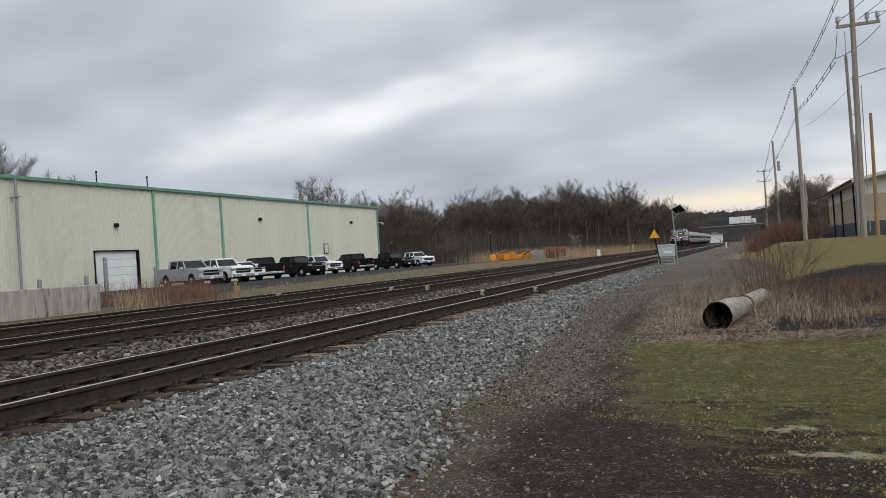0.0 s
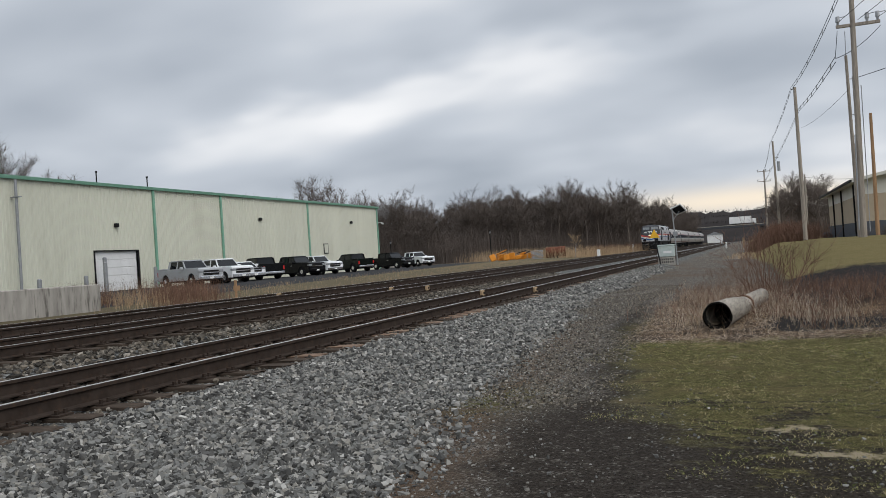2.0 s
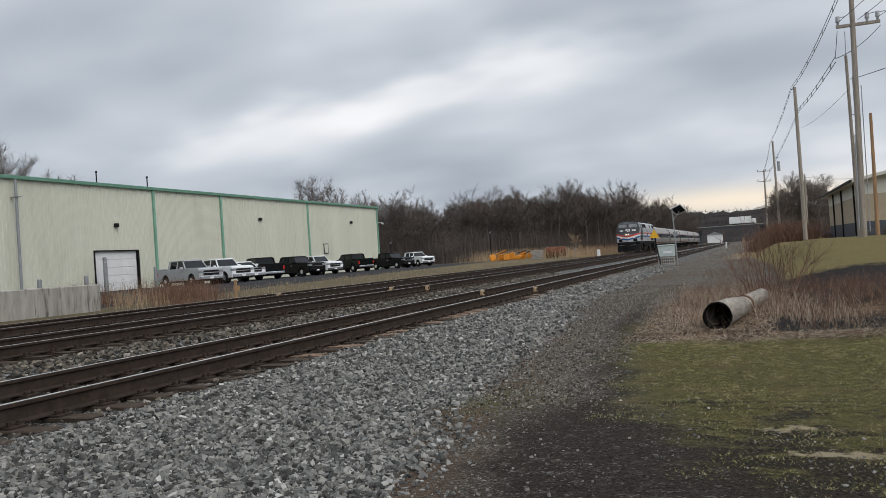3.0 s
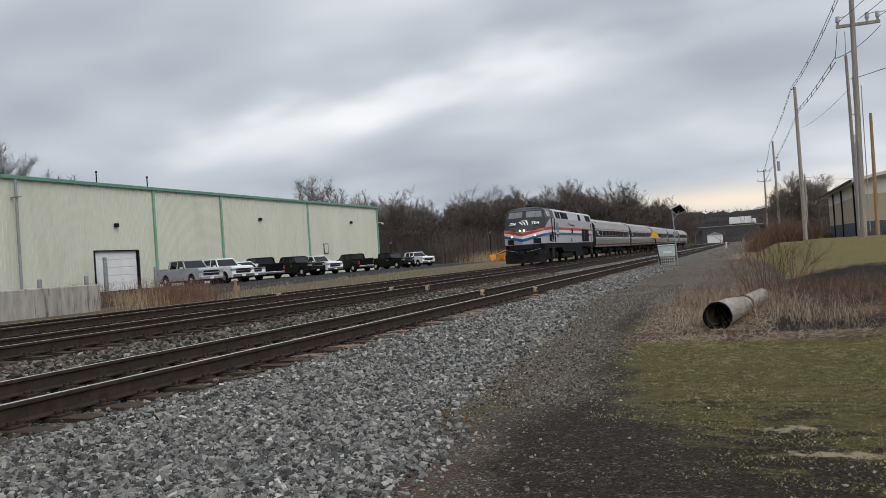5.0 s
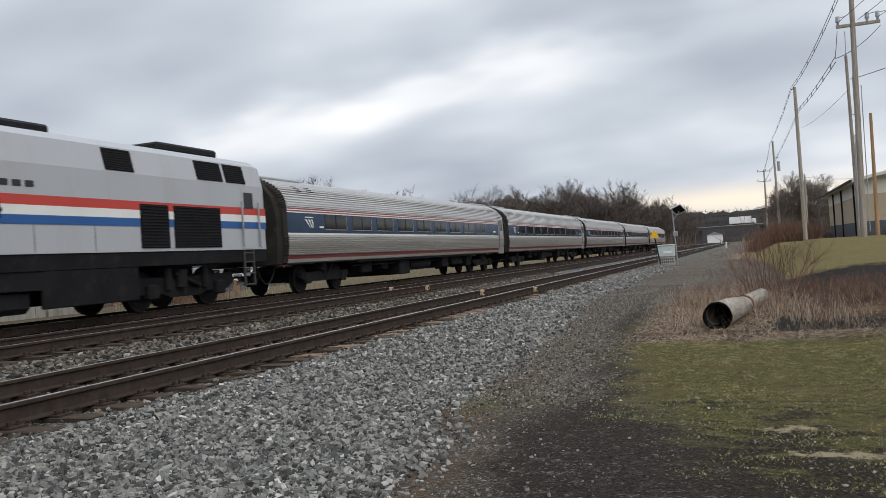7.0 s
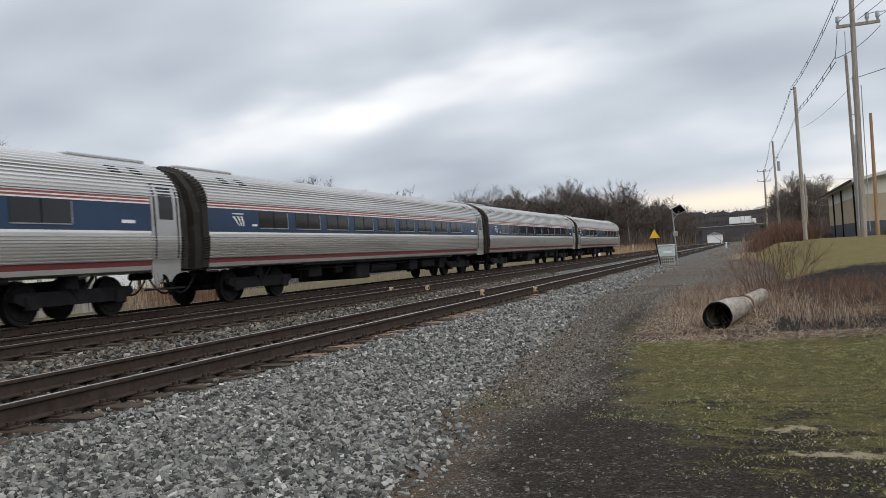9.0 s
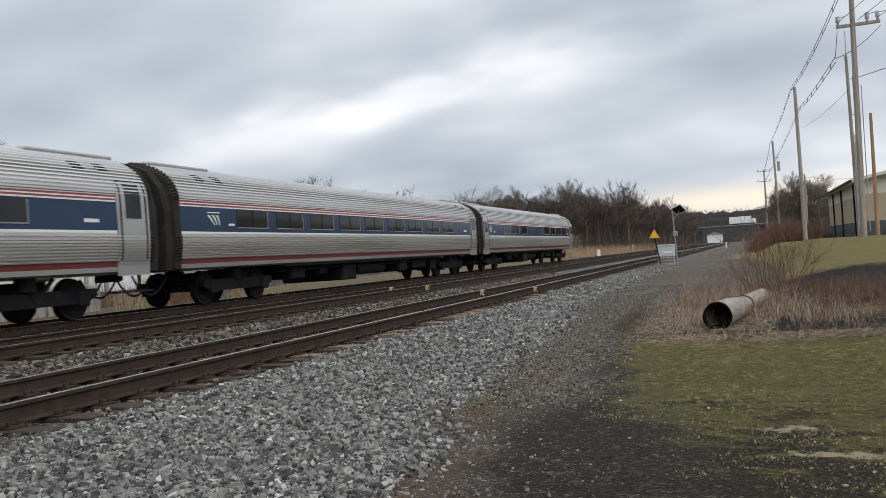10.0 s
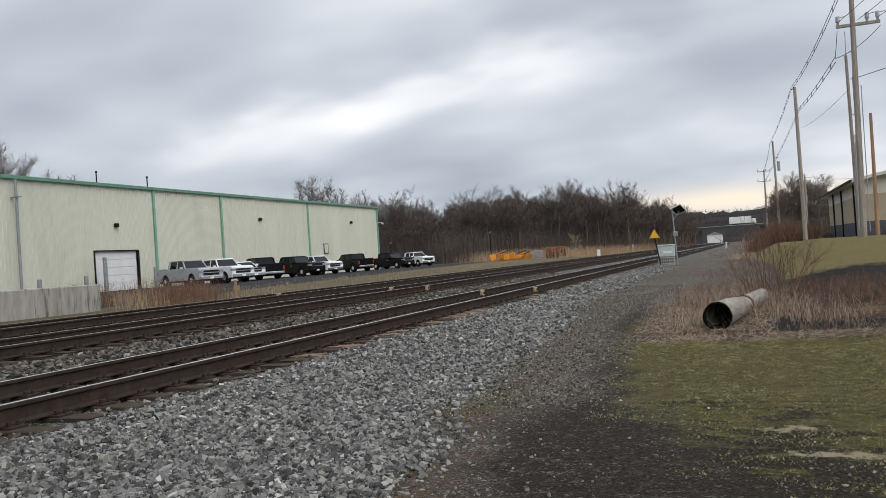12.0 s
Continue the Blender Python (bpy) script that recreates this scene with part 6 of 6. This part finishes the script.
def scatter(n, x0, x1, y0, y1, seed, keep=lambda x, y: True):
    rng = random.Random(seed)
    out = []
    while len(out) < n:
        x, y = rng.uniform(x0, x1), rng.uniform(y0, y1)
        if keep(x, y):
            out.append((x, y))
    return out


def clumped(n, x0, x1, y0, y1, seed, clumps, spread):
    rng = random.Random(seed)
    cs = [(rng.uniform(x0, x1), rng.uniform(y0, y1)) for _ in range(clumps)]
    return [(lambda c: (c[0] + rng.gauss(0, spread), c[1] + rng.gauss(0, spread)))(rng.choice(cs)) for _ in range(n)]


# thickets at the feet of the trees, tall reeds along the bank
edge_pts = []
rng0 = random.Random(31)
for (x0, y0), (x1, y1) in (((-62, 120), (-44, 126)), ((-44, 126), (-34, 152)), ((-34, 152), (-26, 200)), ((-26, 200), (-23, 330))):
    for _ in range(3800):
        t, b = rng0.random(), rng0.random() * 24
        edge_pts.append((lerp(t, x0, x1) - b * 0.8, lerp(t, y0, y1) + b * 0.5))
stalks("thicket", "dense leafless brown thicket under the trees", edge_pts, 2.0, 6.5, TWIG, 1, 0.022, 0.16, "thicket", 3)
stalks("dry_reeds", "tall straw-coloured reeds at the wood's edge", [(-31 + (x + 31) * 1.0 - (y - 112) * -0.16, y) for x, y in clumped(5200, -38, -22, 110, 150, 4, 60, 1.6)], 0.6, 1.9, REED, 2, 0.014, 0.16, "reeds")
stalks("dry_reeds", "straw-coloured reeds beside the far track", clumped(3600, -24, -19.5, 112, 230, 5, 60, 1.5), 0.5, 1.6, REED, 3, 0.014, 0.16, "reeds")
stalks("red_brush", "reddish dry brush beside the far track", clumped(3600, -27, -20.5, 130, 260, 6, 50, 1.6), 0.8, 2.0, BRUSH, 4, 0.016, 0.2, "brush", 2)
stalks("dry_reeds", "tawny dry reeds in front of the dock wall", clumped(600, -25, -21.0, 24.8, 31, 7, 16, 0.6), 0.3, 0.85, REED, 5, 0.006, 0.16, "reeds", 1)
stalks("red_brush", "tawny brush beside the dock wall", clumped(2400, -25, -20.5, 24.8, 32.5, 8, 22, 0.5), 0.25, 1.05, BRUSH, 6, 0.006, 0.2, "brush", 2)
stalks("verge_grass", "dry tufts along the yard's edge", clumped(5000, -27, -18.2, 22, 100, 9, 240, 0.6), 0.06, 0.30, REED, 7, 0.006, 0.3, "grass")
# brush round the log and across the swale
stalks("red_brush", "tangled reddish brush round the log", clumped(1700, -1.6, 1.0, 15.2, 26, 10, 46, 0.35), 0.08, 0.45, BRUSH, 8, 0.003, 0.55, "brush", 3)
stalks("dry_grass", "straw tufts round the log", clumped(1500, -1.3, 2.6, 13.4, 22, 11, 46, 0.3), 0.04, 0.2, REED, 9, 0.0025, 0.9, "grass", 1)
stalks("red_brush", "dense dark red brush across the swale", clumped(1900, 1.3, 5.0, 17.0, 24, 12, 44, 0.4), 0.10, 0.45, BRUSH, 10, 0.0035, 0.6, "brush", 3)
stalks("red_brush", "rounded reddish shrubs below the poles", clumped(5200, 1.2, 6.2, 84, 100, 13, 26, 0.9), 0.9, 2.1, BRUSH, 11, 0.012, 0.2, "brush", 3)
stalks("dry_reeds", "pale tufts beside the cinder road", clumped(500, -0.8, 0.6, 62, 84, 14, 20, 0.5), 0.15, 0.45, REED, 12, 0.008, 0.25, "reeds", 1)
stalks("red_brush", "low dry weeds beside the cinder road", clumped(900, -2.0, -0.3, 24, 60, 15, 40, 0.5), 0.05, 0.22, BRUSH, 13, 0.005, 0.4, "brush", 1)
stalks("leaf_litter", "flattened straw and leaf litter on the verge", scatter(14000, -1.9, 3.6, 12.6, 21, 70, lambda x, y: random.random() < (1.0 if y < 13.6 or (x < 0.3 and y < 19) else 0.06)), 0.015, 0.06, STEM, 71, 0.009, 2.2)
stalks("pale_stems", "thin pale dead stems among the brush", clumped(1000, -1.6, 1.3, 14.5, 22, 72, 34, 0.35), 0.12, 0.6, STEM, 73, 0.0028, 0.45, "brush", 2)
stalks("leaf_litter", "brown leaf litter and weeds on the cinder road", clumped(2500, -3.4, -1.0, 5, 30, 74, 60, 0.35), 0.01, 0.04, BRUSH, 75, 0.006, 1.6)
for i, (x, y, h, n) in enumerate(((0.35, 19.2, 1.9, 26), (0.75, 19.8, 1.7, 18), (1.15, 21.5, 1.3, 16), (0.1, 20.6, 1.4, 14), (1.0, 14.4, 0.75, 22), (1.5, 15.3, 0.6, 20), (2.0, 14.2, 0.5, 16))):
    bush("leafless_shrub", "tall leafless shrub with thin upright stems beside the log", x, y, h, n, BRUSH, i, 0.45, "leafless shrubs")

# ---- mown lawn, near ----
def lawn_mat():
    g = Nodes("short grass")
    r = g.n("NewGeometry").outputs["Random Per Island"]
    tuft = g.n("SeparateColor")
    g.k(g.voronoi(16, out="Color"), tuft.inputs[0])
    v = g.m("ADD", g.m("MULTIPLY", r, 0.45), g.m("MULTIPLY", tuft.outputs[0], 0.55))
    green = g.ramp(v, (0.1, (0.028, 0.038, 0.010)), (0.4, (0.128, 0.142, 0.048)), (0.65, (0.265, 0.25, 0.105)), (0.8, (0.46, 0.39, 0.22)), (1.0, (0.38, 0.33, 0.21)))
    dry = g.ramp(v, (0.1, (0.055, 0.043, 0.022)), (0.45, (0.24, 0.205, 0.09)), (0.75, (0.44, 0.36, 0.21)), (1.0, (0.38, 0.32, 0.21)))
    c = g.mix(g.step(g.m("ADD", g.m("MULTIPLY", g.noise(1.3, 5), 0.55), g.m("MULTIPLY", g.noise(7, 3), 0.45)), 0.46, 0.60), green, dry)
    return g.done(c, 0.9, 0.0, 0.1)


LAWN = lawn_mat()


def lawn_here(x, y):
    d = x + 0.13 * (y - 8.2) + 1.25 + 0.9 * noise.noise((x * 0.9, y * 0.9, 2.0)) + 0.5 * noise.noise((x * 2.7, y * 2.7, 4.0))
    d -= max(0.0, 8.2 - y) * 0.20
    bare = noise.noise((x * 1.1, y * 1.9, 9.0)) + 0.7 * noise.noise((x * 3, y * 4.5, 7.0))
    return d > 0.5 * random.random() ** 2 and y < 13.0 + 0.5 * noise.noise((x * 2, 0, 0)) and bare < 0.36 - max(0, 7.3 - y) * 0.20 + 0.22 * random.random()


random.seed(6)
stalks("lawn_grass", "short patchy green and straw lawn grass", scatter(150000, -2.6, 3.4, 4.4, 13.5, 40, lawn_here), 0.012, 0.045, LAWN, 41, 0.008, 0.8)


# ---- crushed stone of the track bed ----
def gravel(name, label, spots, rmin, rmax, mat, seed, sink=0.25):
    """Angular stones, eight corners each."""
    rng = np.random.default_rng(seed)
    n = len(spots)
    base = np.array([(-1, -1, -1), (1, -1, -1), (1, 1, -1), (-1, 1, -1), (-1, -1, 1), (1, -1, 1), (1, 1, 1), (-1, 1, 1)], float) * 0.62
    v = np.repeat(base[None], n, 0) + rng.uniform(-0.34, 0.34, (n, 8, 3))
    r = rmin + (rmax - rmin) * rng.random((n, 1, 1)) ** 1.8
    v *= r * np.array([1.15, 1.0, 0.72])
    ax = rng.normal(size=(n, 3))
    ax /= np.linalg.norm(ax, axis=1)[:, None]
    an = rng.uniform(0, 6.28, n)
    K = np.zeros((n, 3, 3))
    K[:, 0, 1], K[:, 0, 2], K[:, 1, 0], K[:, 1, 2], K[:, 2, 0], K[:, 2, 1] = -ax[:, 2], ax[:, 1], ax[:, 2], -ax[:, 0], -ax[:, 1], ax[:, 0]
    R = np.eye(3)[None] + np.sin(an)[:, None, None] * K + (1 - np.cos(an))[:, None, None] * (K @ K)
    v = np.einsum("nij,nkj->nki", R, v)
    pos = np.array([(x, y, height(x, y)) for x, y in spots])
    pos[:, 2] += r[:, 0, 0] * (rng.uniform(-sink, 0.55, n))
    v = (v + pos[:, None]).reshape(-1, 3)
    quad = np.array([(0, 3, 2, 1), (4, 5, 6, 7), (0, 1, 5, 4), (1, 2, 6, 5), (2, 3, 7, 6), (3, 0, 4, 7)])
    f = (quad[None] + (np.arange(n) * 8)[:, None, None]).reshape(-1, 4)
    me = bpy.data.meshes.new(name)
    me.vertices.add(len(v)), me.loops.add(f.size), me.polygons.add(len(f))
    me.vertices.foreach_set("co", v.ravel())
    me.loops.foreach_set("vertex_index", f.ravel().astype(np.int32))
    me.polygons.foreach_set("loop_start", np.arange(0, f.size, 4, dtype=np.int32))
    me.polygons.foreach_set("use_smooth", np.zeros(len(f), dtype=bool))
    me.update(calc_edges=True)
    me.materials.append(mat)
    tagged(new(name, me), label, "gravel", kind="stuff")


def shoulder(x, y):
    return x < -2.25 - 0.1 * (y - 4.6) + 0.5 * noise.noise((x * 0.8, y * 0.5, 1.0)) + 0.5 * (random.random() ** 3)


gravel("ballast", "grey crushed stone on the near track's shoulder", scatter(38000, -5.5, -1.4, 2.6, 10, 50, lambda x, y: shoulder(x + 0.4, y)), 0.010, 0.036, STONE, 51)
gravel("ballast", "grey crushed stone along the near track", scatter(26000, -5.5, -1.8, 10, 24, 52, lambda x, y: shoulder(x + 0.3, y)), 0.014, 0.042, STONE, 53)
gravel("ballast", "grey crushed stone along the line", scatter(10000, -5.6, -3.0, 24, 50, 54, lambda x, y: x < -4.0 + 0.6 * noise.noise((x, y * 0.3, 1))), 0.025, 0.055, STONE, 55)
gravel("ballast", "sooty crushed stone between the near and middle tracks", scatter(15000, -9.9, -7.9, 4, 42, 56), 0.026, 0.055, STONE_DARK, 57)
gravel("ballast", "sooty crushed stone between the near rails", scatter(8000, -8.0, -5.5, 3, 34, 58), 0.022, 0.045, STONE_DARK, 59, 0.6)
gravel("ballast", "sooty crushed stone between the far tracks", scatter(9000, -17.0, -12.2, 8, 48, 60), 0.026, 0.05, STONE_DARK, 61, 0.5)
gravel("loose_stone", "small grey stones strewn over the cinder road", scatter(42000, -4.4, 0.2, 3.2, 24, 62, lambda x, y: random.random() ** 2.5 * (1.2 if y < 8 else 1.9) > x + 2.5 + 0.12 * (min(y, 20) - 4.6)), 0.004, 0.015, STONE, 63, 0.6)
gravel("loose_stone", "fine grey gravel packed along the wheel track", scatter(30000, -4.3, -1.3, 7.5, 30, 68, lambda x, y: x < -1.2 - 0.07 * (min(y, 20) - 7) - 0.5 * random.random() ** 2 and noise.noise((x * 1.5, y * 0.5, 8.0)) > -0.28), 0.006, 0.02, STONE_WARM, 69, 0.6)
gravel("loose_stone", "flat pale chips lying on black cinder", scatter(800, -2.4, 1.3, 3.6, 8.0, 64, lambda x, y: noise.noise((x * 1.2, y * 1.2, 3.0)) > -0.05), 0.003, 0.017, STONE, 65, 0.95)
gravel("loose_stone", "few pale pebbles scattered over the lawn", scatter(260, -1.6, 2.4, 4.4, 13.6, 66), 0.005, 0.014, STONE, 67, 0.2)


# ---- movement: the train runs towards the camera side at about 63 mph ----
# small unevenness of its run: seconds, metres behind the even pace
LAG = ((0.0, 0.1), (1.5, 0.1), (3.0, 0.1), (4.0, 0.2), (5.0, 0.42), (5.5, 0.8), (6.0, 0.1),
       (6.5, 0.0), (7.0, -0.18), (8.0, -0.05), (9.0, 0.05), (9.5, 0.05), (10.0, 1.05),
       (10.5, 0.15), (11.0, 0.15), (11.5, 0.37), (12.0, 0.3))


def joint_at(t, lag):
    """Where the joint between locomotive and first coach stands along the line."""
    return JOINT - 28.17 * (t - 6.5) + lag


def motions():
    x = TRACKS[2][0]
    for i, ob in enumerate([LOCO] + COACHES):
        off = 0.0 if i == 0 else 26.0 * (i - 1)
        walk(ob, [(t, pose(x, joint_at(t, lag) + off, 0)) for t, lag in LAG])


motions()
